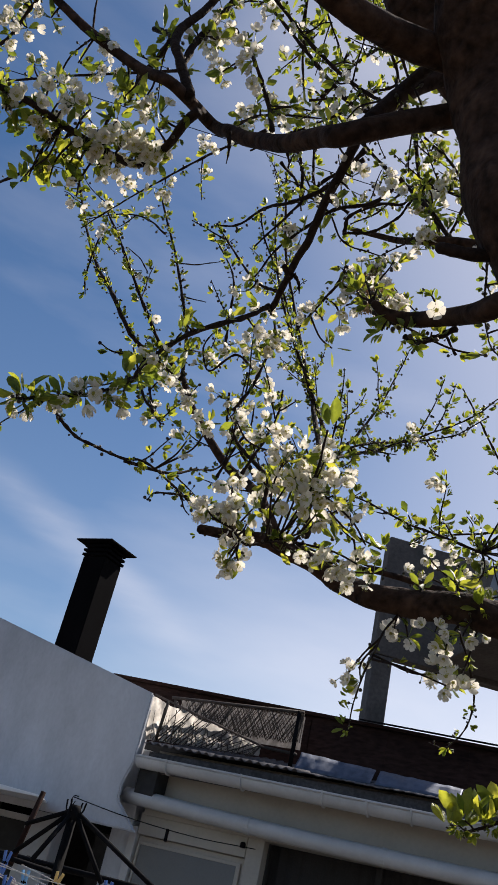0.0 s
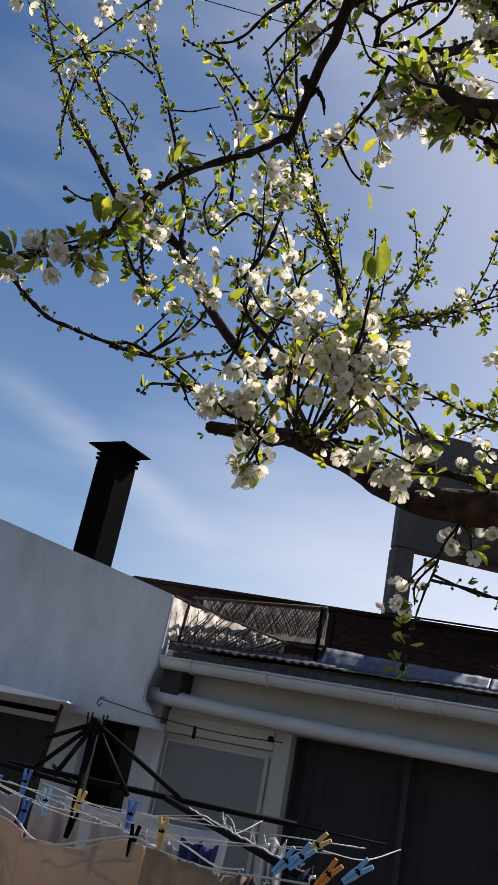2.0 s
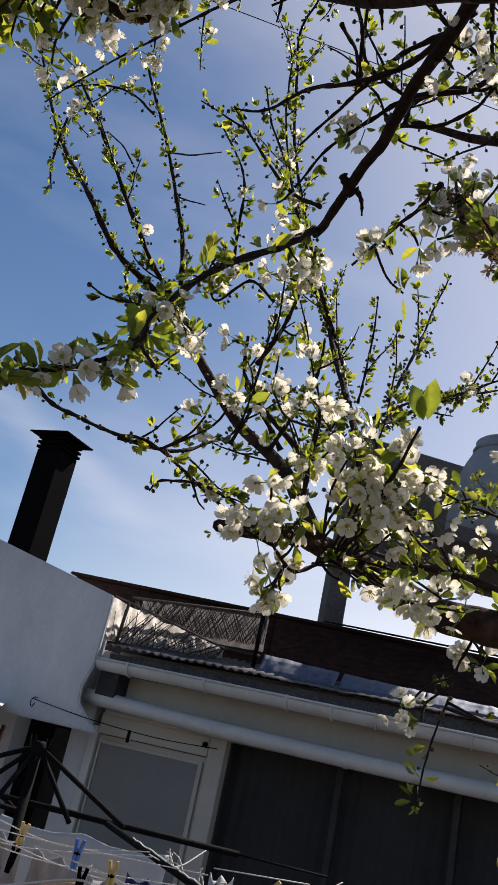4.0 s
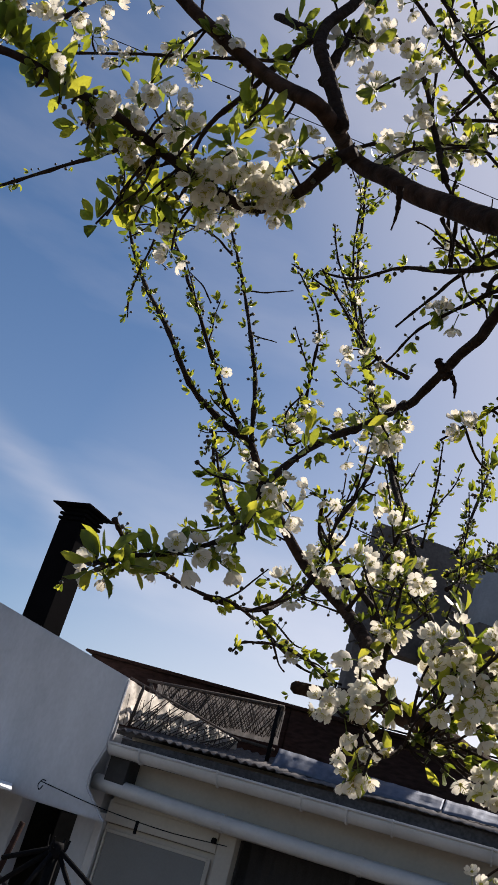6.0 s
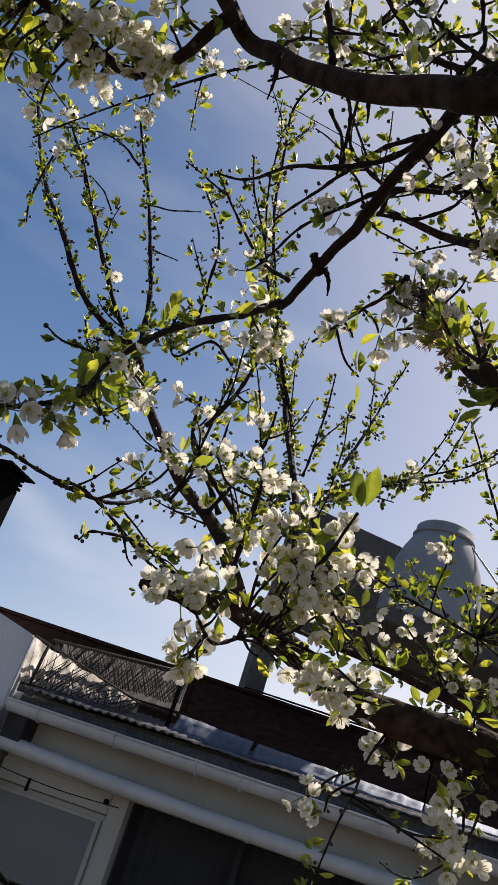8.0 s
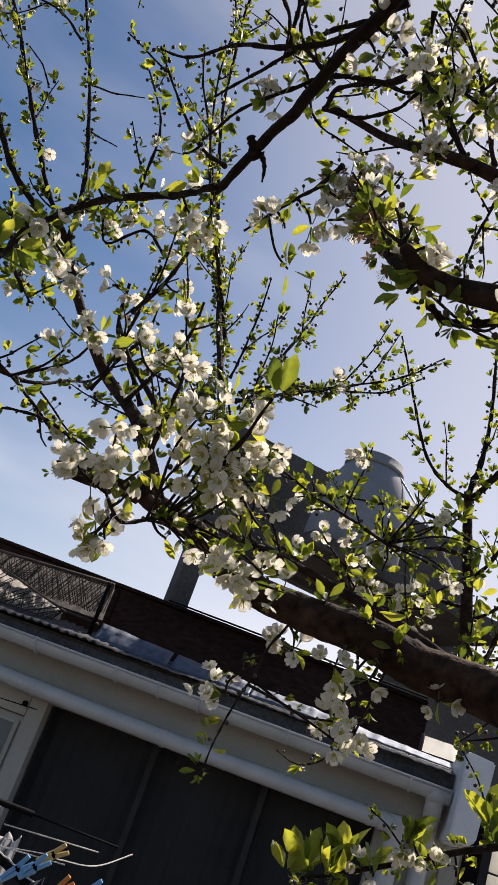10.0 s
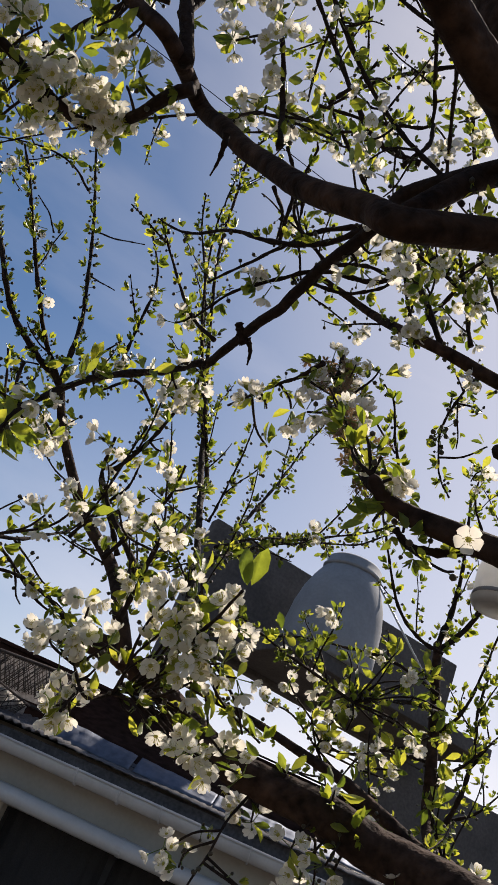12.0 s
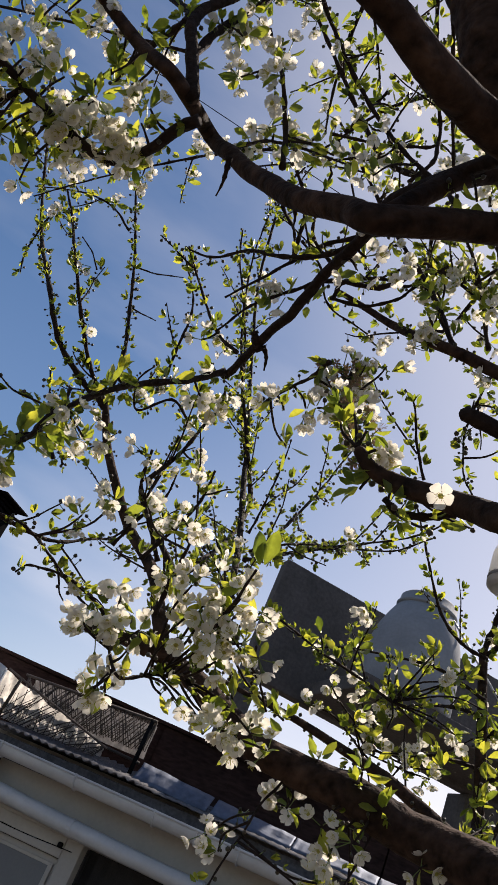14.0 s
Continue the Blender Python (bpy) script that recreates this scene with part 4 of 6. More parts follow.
def cluster(n, spread, at):
    """A dense knot of blossom."""
    at = Vector(at)
    tie(at)
    k = 0
    while k < n:
        m = min(n - k, rng.randint(2, 4))
        bunch(at + unit(rng) * spread * 0.85 * rng.random() ** 0.5, m, 0.010)
        k += m


def sprig(n, size, at):
    """A tuft of larger leaves."""
    at = Vector(at)
    tie(at)
    lead = (unit(rng) + Vector((0, -0.2, 0.4))).normalized()
    for _ in range(n + 1 if size < 0.025 else n):
        d = ((lead * 0.7 if size < 0.025 else Vector((0, -0.1, 1.3))) + unit(rng)).normalized()
        add_leaf(at + d * 0.006, d, size * rng.uniform(0.75, 1.25))


branch("trunk", "bare", 0.0450, 0.0620, (-0.137, 0.590, 2.550), (-0.133, 0.632, 2.502), (-0.122, 0.662, 2.446), (-0.097, 0.685, 2.366), (-0.068, 0.708, 2.278), (-0.038, 0.736, 2.201), (-0.004, 0.792, 2.120), (0.060, 0.910, 1.750), (0.100, 0.970, 0.900), (0.110, 1.000, -0.050))
branch("limb", "bare", 0.0134, 0.0048, (-0.137, 0.687, 2.460), (-0.168, 0.675, 2.445), (-0.256, 0.639, 2.395), (-0.289, 0.655, 2.415), (-0.345, 0.681, 2.450), (-0.407, 0.717, 2.505), (-0.465, 0.738, 2.555), (-0.518, 0.755, 2.608), (-0.521, 0.664, 2.571), (-0.578, 0.653, 2.606), (-0.657, 0.624, 2.663), (-0.726, 0.587, 2.721), (-0.789, 0.548, 2.776))
branch("limb", "bare", 0.0070, 0.0044, (-0.152, 0.639, 2.517), (-0.277, 0.723, 2.524), (-0.297, 0.744, 2.505), (-0.321, 0.774, 2.493), (-0.350, 0.809, 2.486), (-0.378, 0.845, 2.462), (-0.405, 0.874, 2.450), (-0.435, 0.912, 2.439), (-0.461, 0.944, 2.433))
branch("limb", "bare", 0.0255, 0.0100, (0.029, 1.021, 2.040), (-0.112, 1.132, 2.073), (-0.174, 1.135, 2.085), (-0.242, 1.152, 2.094), (-0.313, 1.155, 2.100), (-0.374, 1.189, 2.130), (-0.423, 1.163, 2.153), (-0.459, 1.131, 2.160), (-0.491, 1.130, 2.165))
branch("limb", "sparse", 0.0115, 0.0020, (-0.007, 1.123, 2.052), (-0.051, 1.175, 2.080), (-0.091, 1.225, 2.102), (-0.145, 1.261, 2.130), (-0.205, 1.275, 2.154), (-0.264, 1.268, 2.164), (-0.323, 1.248, 2.172), (-0.373, 1.228, 2.175), (-0.409, 1.179, 2.168))
branch("limb", "bare", 0.0125, 0.0045, (-0.073, 0.695, 2.220), (-0.100, 0.686, 2.203), (-0.120, 0.699, 2.206), (-0.144, 0.721, 2.219), (-0.186, 0.738, 2.232), (-0.204, 0.736, 2.235), (-0.218, 0.730, 2.238), (-0.229, 0.724, 2.247))
branch("limb", "bare", 0.0120, 0.0090, (-0.142, 0.748, 2.592), (-0.191, 0.709, 2.555), (-0.224, 0.696, 2.523), (-0.246, 0.692, 2.495), (-0.269, 0.687, 2.454))
branch("limb", "bare", 0.0190, 0.0100, (-0.140, 0.665, 2.500), (-0.175, 0.640, 2.497), (-0.214, 0.605, 2.488), (-0.235, 0.575, 2.477), (-0.253, 0.553, 2.477), (-0.275, 0.526, 2.478), (-0.301, 0.499, 2.476), (-0.330, 0.475, 2.481))
branch("limb", "sparse", 0.0090, 0.0035, (-0.087, 0.961, 2.512), (-0.171, 0.986, 2.554), (-0.230, 0.988, 2.574), (-0.279, 1.008, 2.602), (-0.333, 1.062, 2.659), (-0.386, 1.079, 2.696), (-0.425, 1.078, 2.713))
branch("limb", "sparse", 0.0095, 0.0055, (-0.446, 1.103, 2.152), (-0.473, 1.109, 2.194), (-0.537, 1.176, 2.269), (-0.604, 1.204, 2.321), (-0.646, 1.194, 2.368), (-0.700, 1.189, 2.436), (-0.732, 1.182, 2.493))
branch("branch", "leafybloom", 0.0065, 0.0030, (-0.491, 0.690, 2.546), (-0.517, 0.701, 2.540), (-0.552, 0.724, 2.529), (-0.598, 0.735, 2.522), (-0.633, 0.700, 2.519), (-0.661, 0.662, 2.520), (-0.685, 0.613, 2.514), (-0.710, 0.567, 2.502), (-0.729, 0.523, 2.487), (-0.759, 0.497, 2.476))
branch("branch", "bare", 0.0075, 0.0040, (-0.508, 0.685, 2.571), (-0.526, 0.672, 2.615), (-0.542, 0.663, 2.654), (-0.546, 0.664, 2.689), (-0.530, 0.672, 2.727), (-0.509, 0.682, 2.787), (-0.480, 0.718, 2.866), (-0.448, 0.757, 2.965))
branch("stub", "bare", 0.0055, 0.0040, (-0.544, 0.662, 2.665), (-0.577, 0.681, 2.714), (-0.624, 0.695, 2.759))
branch("branch", "sparse", 0.0040, 0.0020, (-0.546, 0.662, 2.678), (-0.587, 0.690, 2.691), (-0.644, 0.723, 2.676), (-0.694, 0.748, 2.654), (-0.732, 0.792, 2.632))
branch("branch", "leafybloom", 0.0036, 0.0015, (-0.459, 0.933, 2.432), (-0.482, 0.908, 2.392), (-0.520, 0.863, 2.336), (-0.548, 0.824, 2.261), (-0.542, 0.800, 2.215), (-0.569, 0.775, 2.182), (-0.600, 0.745, 2.158), (-0.622, 0.722, 2.140))
branch("shoot", "shoot", 0.0048, 0.0018, (-0.732, 1.182, 2.493), (-0.789, 1.162, 2.524), (-0.834, 1.129, 2.560), (-0.883, 1.104, 2.633), (-0.981, 1.142, 2.749), (-1.058, 1.168, 2.858), (-1.106, 1.142, 2.974), (-1.125, 1.113, 3.047))
branch("shoot", "shoot", 0.0035, 0.0014, (-0.733, 1.181, 2.493), (-0.763, 1.136, 2.530), (-0.786, 1.080, 2.580), (-0.815, 1.049, 2.637), (-0.864, 1.035, 2.720), (-0.892, 1.020, 2.763))
branch("shoot", "shoot", 0.0035, 0.0014, (-0.732, 1.181, 2.495), (-0.759, 1.191, 2.605), (-0.784, 1.179, 2.681), (-0.826, 1.170, 2.788), (-0.859, 1.157, 2.861), (-0.891, 1.140, 2.937))
branch("twiglet", "bare", 0.0014, 0.0008, (-0.826, 1.188, 2.781), (-0.798, 1.215, 2.800), (-0.761, 1.232, 2.818))
branch("twiglet", "bare", 0.0012, 0.0008, (-0.790, 1.192, 2.696), (-0.774, 1.209, 2.700), (-0.759, 1.225, 2.706))
branch("twiglet", "bare", 0.0012, 0.0008, (-0.839, 1.121, 2.702), (-0.855, 1.108, 2.725), (-0.883, 1.100, 2.746))
branch("shoot", "shoot", 0.0020, 0.0010, (-0.630, 0.985, 2.293), (-0.656, 0.983, 2.324), (-0.677, 0.976, 2.370), (-0.688, 0.967, 2.398))
branch("shoot", "shoot", 0.0060, 0.0020, (-0.389, 1.062, 2.145), (-0.427, 1.176, 2.254), (-0.484, 1.301, 2.386), (-0.566, 1.416, 2.559), (-0.609, 1.458, 2.663), (-0.658, 1.486, 2.780), (-0.708, 1.488, 2.919), (-0.736, 1.446, 3.035), (-0.728, 1.375, 3.114), (-0.727, 1.337, 3.192), (-0.676, 1.275, 3.197))
branch("shoot", "shoot", 0.0022, 0.0010, (-0.468, 0.959, 2.482), (-0.513, 0.976, 2.517), (-0.563, 0.980, 2.579), (-0.604, 0.960, 2.635))
branch("shoot", "shoot", 0.0024, 0.0010, (-0.427, 1.250, 2.396), (-0.426, 1.300, 2.452), (-0.421, 1.380, 2.568), (-0.416, 1.420, 2.651), (-0.398, 1.420, 2.708))
branch("shoot", "shoot", 0.0018, 0.0009, (-0.489, 1.330, 2.428), (-0.488, 1.340, 2.483), (-0.484, 1.330, 2.538), (-0.485, 1.330, 2.579), (-0.484, 1.320, 2.599))
branch("shoot", "leafy", 0.0012, 0.0008, (-0.487, 1.340, 2.485), (-0.477, 1.360, 2.521), (-0.467, 1.380, 2.555), (-0.460, 1.390, 2.593))
branch("twig", "bare", 0.0018, 0.0012, (-0.386, 1.020, 2.116), (-0.402, 0.980, 2.097), (-0.416, 0.950, 2.078), (-0.434, 0.950, 2.092), (-0.462, 0.980, 2.123))
branch("twig", "bare", 0.0013, 0.0010, (-0.426, 0.950, 2.084), (-0.427, 0.940, 2.069), (-0.426, 0.930, 2.058))
branch("shoot", "shoot", 0.0022, 0.0010, (-0.415, 1.140, 2.305), (-0.396, 1.228, 2.367), (-0.372, 1.298, 2.420), (-0.319, 1.332, 2.465), (-0.255, 1.361, 2.515), (-0.208, 1.380, 2.572))
branch("shoot", "shoot", 0.0018, 0.0010, (-0.425, 1.178, 2.335), (-0.390, 1.240, 2.392), (-0.345, 1.317, 2.442), (-0.280, 1.363, 2.482), (-0.233, 1.396, 2.538))
branch("branch", "bloom", 0.0060, 0.0030, (-0.216, 0.755, 2.248), (-0.248, 0.792, 2.289), (-0.288, 0.861, 2.368), (-0.313, 0.920, 2.446), (-0.323, 0.942, 2.495))
branch("twig", "sparse", 0.0022, 0.0030, (-0.206, 0.765, 2.234), (-0.194, 0.762, 2.224), (-0.174, 0.755, 2.222), (-0.153, 0.752, 2.230))
branch("stub", "bare", 0.0068, 0.0056, (-0.088, 0.714, 2.277), (-0.128, 0.695, 2.269), (-0.158, 0.673, 2.262))
branch("stub", "sparse", 0.0092, 0.0068, (-0.464, 1.099, 2.150), (-0.492, 1.082, 2.149), (-0.512, 1.068, 2.144), (-0.541, 1.050, 2.141))
branch("twig", "sparse", 0.0024, 0.0010, (-0.702, 0.855, 2.228), (-0.702, 0.882, 2.219), (-0.691, 0.915, 2.209), (-0.660, 0.934, 2.201), (-0.631, 0.950, 2.195), (-0.594, 0.956, 2.192), (-0.572, 0.999, 2.182), (-0.542, 1.046, 2.163), (-0.502, 1.088, 2.161))
branch("twig", "leafy", 0.0009, 0.0022, (-0.597, 0.986, 2.151), (-0.586, 0.988, 2.163), (-0.557, 1.017, 2.173), (-0.533, 1.047, 2.170), (-0.508, 1.087, 2.159))
branch("twig", "sparse", 0.0022, 0.0010, (-0.628, 0.952, 2.193), (-0.591, 0.998, 2.200), (-0.574, 1.048, 2.233), (-0.578, 1.134, 2.298), (-0.519, 1.029, 2.390))
branch("twig", "bloom", 0.0030, 0.0015, (-0.527, 1.156, 2.275), (-0.552, 1.138, 2.312), (-0.577, 1.117, 2.345), (-0.571, 1.080, 2.389))
branch("twig", "sparse", 0.0065, 0.0015, (-0.480, 1.115, 2.230), (-0.489, 1.113, 2.256), (-0.502, 1.113, 2.270), (-0.548, 1.109, 2.313), (-0.573, 1.102, 2.349))
branch("drop", "tie", 0.0013, 0.0007, (-0.278, 1.155, 2.081), (-0.288, 1.130, 2.043), (-0.291, 1.113, 2.010), (-0.300, 1.106, 1.973), (-0.305, 1.107, 1.942), (-0.307, 1.107, 1.911))
branch("drop", "tie", 0.0013, 0.0007, (-0.203, 1.172, 2.077), (-0.192, 1.200, 2.045), (-0.187, 1.250, 2.010), (-0.205, 1.320, 1.985), (-0.228, 1.360, 1.970), (-0.250, 1.400, 1.968), (-0.275, 1.420, 1.976))
branch("twig", "sparse", 0.0035, 0.0018, (-0.891, 0.935, 2.877), (-0.972, 0.950, 2.862), (-1.097, 0.955, 2.825), (-1.194, 0.948, 2.779), (-1.254, 0.940, 2.749))
branch("twig", "bloom", 0.0025, 0.0012, (-0.712, 0.870, 2.924), (-0.824, 0.849, 2.919), (-0.929, 0.825, 2.908), (-1.051, 0.793, 2.890), (-1.139, 0.760, 2.905))
branch("twig", "bloom", 0.0040, 0.0030, (-0.817, 0.531, 2.688), (-0.846, 0.566, 2.644), (-0.872, 0.596, 2.601), (-0.896, 0.617, 2.560))
branch("twig", "bloom", 0.0025, 0.0015, (-0.712, 0.577, 2.734), (-0.778, 0.612, 2.736), (-0.852, 0.646, 2.729), (-0.924, 0.640, 2.742), (-1.002, 0.640, 2.744))
branch("twig", "bare", 0.0015, 0.0010, (-0.672, 0.640, 2.695), (-0.675, 0.631, 2.725), (-0.678, 0.627, 2.751))
branch("twig", "bloom", 0.0035, 0.0015, (-0.231, 0.986, 2.576), (-0.285, 0.997, 2.670), (-0.361, 1.012, 2.775), (-0.447, 1.001, 2.889), (-0.508, 0.987, 2.967))
branch("twig", "sparse", 0.0035, 0.0020, (-0.325, 0.928, 2.792), (-0.386, 0.920, 2.808), (-0.431, 0.895, 2.850), (-0.482, 0.866, 2.913), (-0.536, 0.828, 2.977), (-0.571, 0.805, 3.034))
branch("twig", "sparse", 0.0022, 0.0012, (-0.347, 0.992, 2.862), (-0.403, 0.976, 2.885), (-0.514, 0.995, 2.881), (-0.621, 1.013, 2.868))
branch("twig", "sparse", 0.0022, 0.0018, (-0.316, 0.698, 2.833), (-0.308, 0.767, 2.818), (-0.300, 0.844, 2.802), (-0.291, 0.937, 2.793))
branch("twig", "bloom", 0.0030, 0.0012, (-0.262, 0.888, 2.958), (-0.351, 0.909, 2.949), (-0.426, 0.935, 2.934), (-0.487, 0.973, 2.910), (-0.551, 1.010, 2.879))
branch("twig", "bare", 0.0020, 0.0010, (-0.432, 0.817, 2.584), (-0.431, 0.873, 2.602), (-0.445, 0.930, 2.610))
branch("twig", "leafy", 0.0025, 0.0010, (-0.201, 1.049, 2.701), (-0.274, 1.056, 2.753), (-0.332, 1.074, 2.791), (-0.394, 1.103, 2.771), (-0.448, 1.124, 2.772))
branch("twig", "bloom", 0.0030, 0.0015, (-0.205, 1.080, 2.666), (-0.230, 1.076, 2.740), (-0.267, 1.061, 2.818), (-0.317, 1.053, 2.882))
branch("twig", "leafy", 0.0025, 0.0010, (-0.224, 1.077, 2.810), (-0.281, 1.140, 2.732), (-0.320, 1.116, 2.780), (-0.327, 1.102, 2.834))
branch("twig", "leafy", 0.0018, 0.0009, (-0.233, 1.104, 2.462), (-0.255, 1.093, 2.509), (-0.271, 1.083, 2.553), (-0.288, 1.079, 2.572))
branch("twig", "bloom", 0.0030, 0.0015, (-0.421, 0.756, 2.574), (-0.441, 0.753, 2.634), (-0.453, 0.716, 2.668), (-0.502, 0.720, 2.755))
branch("twig", "bloom", 0.0022, 0.0010, (-0.497, 0.763, 2.597), (-0.477, 0.790, 2.653), (-0.449, 0.831, 2.699), (-0.410, 0.881, 2.741))
branch("twig", "bloom", 0.0045, 0.0030, (-0.538, 0.683, 2.633), (-0.534, 0.688, 2.696), (-0.526, 0.702, 2.754), (-0.510, 0.709, 2.818))
branch("twig", "leafy", 0.0040, 0.0012, (-0.041, 1.637, 2.184), (-0.025, 1.604, 2.243), (-0.023, 1.579, 2.307), (-0.035, 1.552, 2.367), (-0.033, 1.533, 2.425))
branch("twig", "leafy", 0.0026, 0.0010, (-0.024, 1.594, 2.285), (-0.008, 1.582, 2.323), (0.008, 1.572, 2.352))
branch("twig", "leafy", 0.0028, 0.0010, (-0.034, 1.631, 2.211), (0.005, 1.621, 2.237), (0.033, 1.610, 2.276))
branch("stem", "sparse", 0.0120, 0.0070, (0.017, 1.067, 2.062), (-0.040, 1.450, 2.130), (-0.062, 1.580, 2.190), (-0.081, 1.580, 2.282), (-0.100, 1.580, 2.370), (-0.120, 1.580, 2.458))
branch("twig", "leafy", 0.0050, 0.0020, (-0.119, 1.580, 2.452), (-0.111, 1.580, 2.517), (-0.114, 1.575, 2.602), (-0.133, 1.570, 2.734))
branch("twig", "leafy", 0.0045, 0.0014, (-0.118, 1.580, 2.445), (-0.080, 1.570, 2.500), (-0.064, 1.560, 2.590), (-0.070, 1.550, 2.700))
branch("twig", "leafy", 0.0030, 0.0010, (-0.109, 1.537, 2.430), (-0.154, 1.534, 2.442), (-0.196, 1.520, 2.475), (-0.230, 1.477, 2.525), (-0.256, 1.433, 2.568), (-0.279, 1.392, 2.601))
branch("twig", "leafybloom", 0.0028, 0.0010, (-0.096, 1.556, 2.371), (-0.175, 1.569, 2.401), (-0.251, 1.586, 2.403), (-0.335, 1.582, 2.389), (-0.388, 1.581, 2.369))
branch("twig", "leafybloom", 0.0030, 0.0010, (-0.093, 1.563, 2.347), (-0.142, 1.528, 2.336), (-0.197, 1.496, 2.306), (-0.230, 1.475, 2.269), (-0.243, 1.439, 2.206))
branch("twig", "bloom", 0.0030, 0.0010, (-0.083, 1.601, 2.280), (-0.136, 1.566, 2.268), (-0.176, 1.531, 2.245), (-0.202, 1.522, 2.192))
branch("twig", "leafybloom", 0.0030, 0.0010, (-0.088, 1.593, 2.312), (-0.058, 1.548, 2.356), (-0.044, 1.522, 2.427), (-0.035, 1.487, 2.513))
branch("twig", "leafybloom", 0.0028, 0.0010, (-0.103, 1.518, 2.450), (-0.075, 1.487, 2.498), (-0.092, 1.434, 2.568), (-0.131, 1.402, 2.630), (-0.137, 1.359, 2.665))
branch("twig", "leafy", 0.0030, 0.0010, (-0.080, 1.606, 2.256), (-0.037, 1.566, 2.282), (-0.005, 1.520, 2.326))
branch("twig", "leafybloom", 0.0020, 0.0010, (-0.212, 1.354, 2.261), (-0.269, 1.314, 2.268), (-0.317, 1.283, 2.273), (-0.358, 1.221, 2.273), (-0.376, 1.187, 2.268))
branch("twig", "sparse", 0.0020, 0.0010, (-0.330, 1.236, 2.174), (-0.352, 1.194, 2.167), (-0.350, 1.140, 2.176), (-0.343, 1.085, 2.191))
branch("twig", "sparse", 0.0032, 0.0010, (-0.302, 0.788, 2.549), (-0.362, 0.830, 2.540), (-0.423, 0.857, 2.549), (-0.487, 0.895, 2.585), (-0.555, 0.942, 2.607), (-0.608, 0.960, 2.633))
branch("twig", "sparse", 0.0026, 0.0010, (-0.317, 0.827, 2.578), (-0.374, 0.842, 2.565), (-0.412, 0.861, 2.549), (-0.440, 0.866, 2.519), (-0.470, 0.870, 2.486))
branch("twig", "sparse", 0.0030, 0.0010, (-0.270, 0.852, 2.562), (-0.309, 0.868, 2.540), (-0.364, 0.871, 2.540), (-0.408, 0.885, 2.526), (-0.452, 0.901, 2.507), (-0.485, 0.917, 2.473))
branch("twig", "bloom", 0.0026, 0.0010, (-0.601, 1.014, 2.917), (-0.677, 1.040, 2.928), (-0.747, 1.049, 2.912), (-0.828, 1.065, 2.891), (-0.918, 1.079, 2.859), (-1.010, 1.087, 2.805))
branch("twig", "leafybloom", 0.0022, 0.0010, (-0.320, 0.850, 2.414), (-0.342, 0.881, 2.416), (-0.371, 0.912, 2.415), (-0.419, 0.955, 2.404))
branch("twig", "bloom", 0.0030, 0.0020, (-0.485, 0.973, 2.924), (-0.458, 0.955, 2.945), (-0.433, 0.929, 2.968))
branch("twig", "leafy", 0.0018, 0.0010, (-0.492, 1.027, 2.749), (-0.460, 1.056, 2.732), (-0.440, 1.093, 2.700), (-0.377, 1.122, 2.685))
branch("twig", "leafy", 0.0030, 0.0015, (-0.334, 1.061, 2.888), (-0.331, 1.116, 2.840), (-0.305, 1.170, 2.790), (-0.308, 1.191, 2.767))
branch("twig", "leafy", 0.0018, 0.0010, (-0.974, 1.108, 2.819), (-1.010, 1.148, 2.744), (-1.016, 1.174, 2.707))
branch("twig", "leafybloom", 0.0018, 0.0010, (-0.842, 1.139, 2.815), (-0.883, 1.124, 2.845), (-0.936, 1.106, 2.852), (-1.037, 1.103, 2.846))
branch("stub", "bare", 0.0045, 0.0035, (-0.412, 0.892, 2.442), (-0.417, 0.884, 2.446), (-0.421, 0.877, 2.452))
branch("thorn", "bare", 0.0028, 0.0008, (-0.410, 0.888, 2.446), (-0.405, 0.897, 2.438), (-0.404, 0.906, 2.426))
branch("thorn", "bare", 0.0022, 0.0006, (-0.356, 0.686, 2.455), (-0.354, 0.696, 2.448), (-0.353, 0.705, 2.440))
branch("thorn", "bare", 0.0030, 0.0006, (-0.445, 0.700, 2.512), (-0.446, 0.713, 2.499), (-0.452, 0.725, 2.484))
branch("twig", "sparse", 0.0028, 0.0016, (-0.408, 1.017, 2.645), (-0.398, 1.003, 2.664), (-0.353, 0.999, 2.678), (-0.320, 1.005, 2.678), (-0.302, 0.998, 2.688))
branch("twig", "sparse", 0.0022, 0.0016, (-0.418, 1.031, 2.657), (-0.371, 1.039, 2.662), (-0.332, 1.031, 2.677), (-0.314, 1.020, 2.691), (-0.275, 0.997, 2.718))
branch("twig", "bare", 0.0024, 0.0016, (-0.436, 0.913, 2.602), (-0.434, 0.895, 2.618), (-0.432, 0.875, 2.638), (-0.436, 0.858, 2.652), (-0.448, 0.834, 2.666))
branch("twig", "sparse", 0.0024, 0.0014, (-0.414, 1.031, 2.700), (-0.452, 1.003, 2.717), (-0.465, 0.983, 2.731), (-0.459, 0.949, 2.762), (-0.451, 0.929, 2.780))
branch("shoot", "shoot", 0.0035, 0.0014, (-0.495, 1.148, 2.260), (-0.516, 1.327, 2.400), (-0.559, 1.470, 2.551), (-0.595, 1.450, 2.623), (-0.632, 1.432, 2.700), (-0.668, 1.415, 2.806), (-0.709, 1.387, 2.913), (-0.751, 1.363, 3.002), (-0.765, 1.333, 3.060))
branch("shoot", "leafy", 0.0030, 0.0012, (-0.559, 1.472, 2.547), (-0.577, 1.443, 2.600), (-0.627, 1.392, 2.711), (-0.661, 1.363, 2.795), (-0.691, 1.351, 2.885), (-0.713, 1.328, 2.999), (-0.709, 1.296, 3.095))
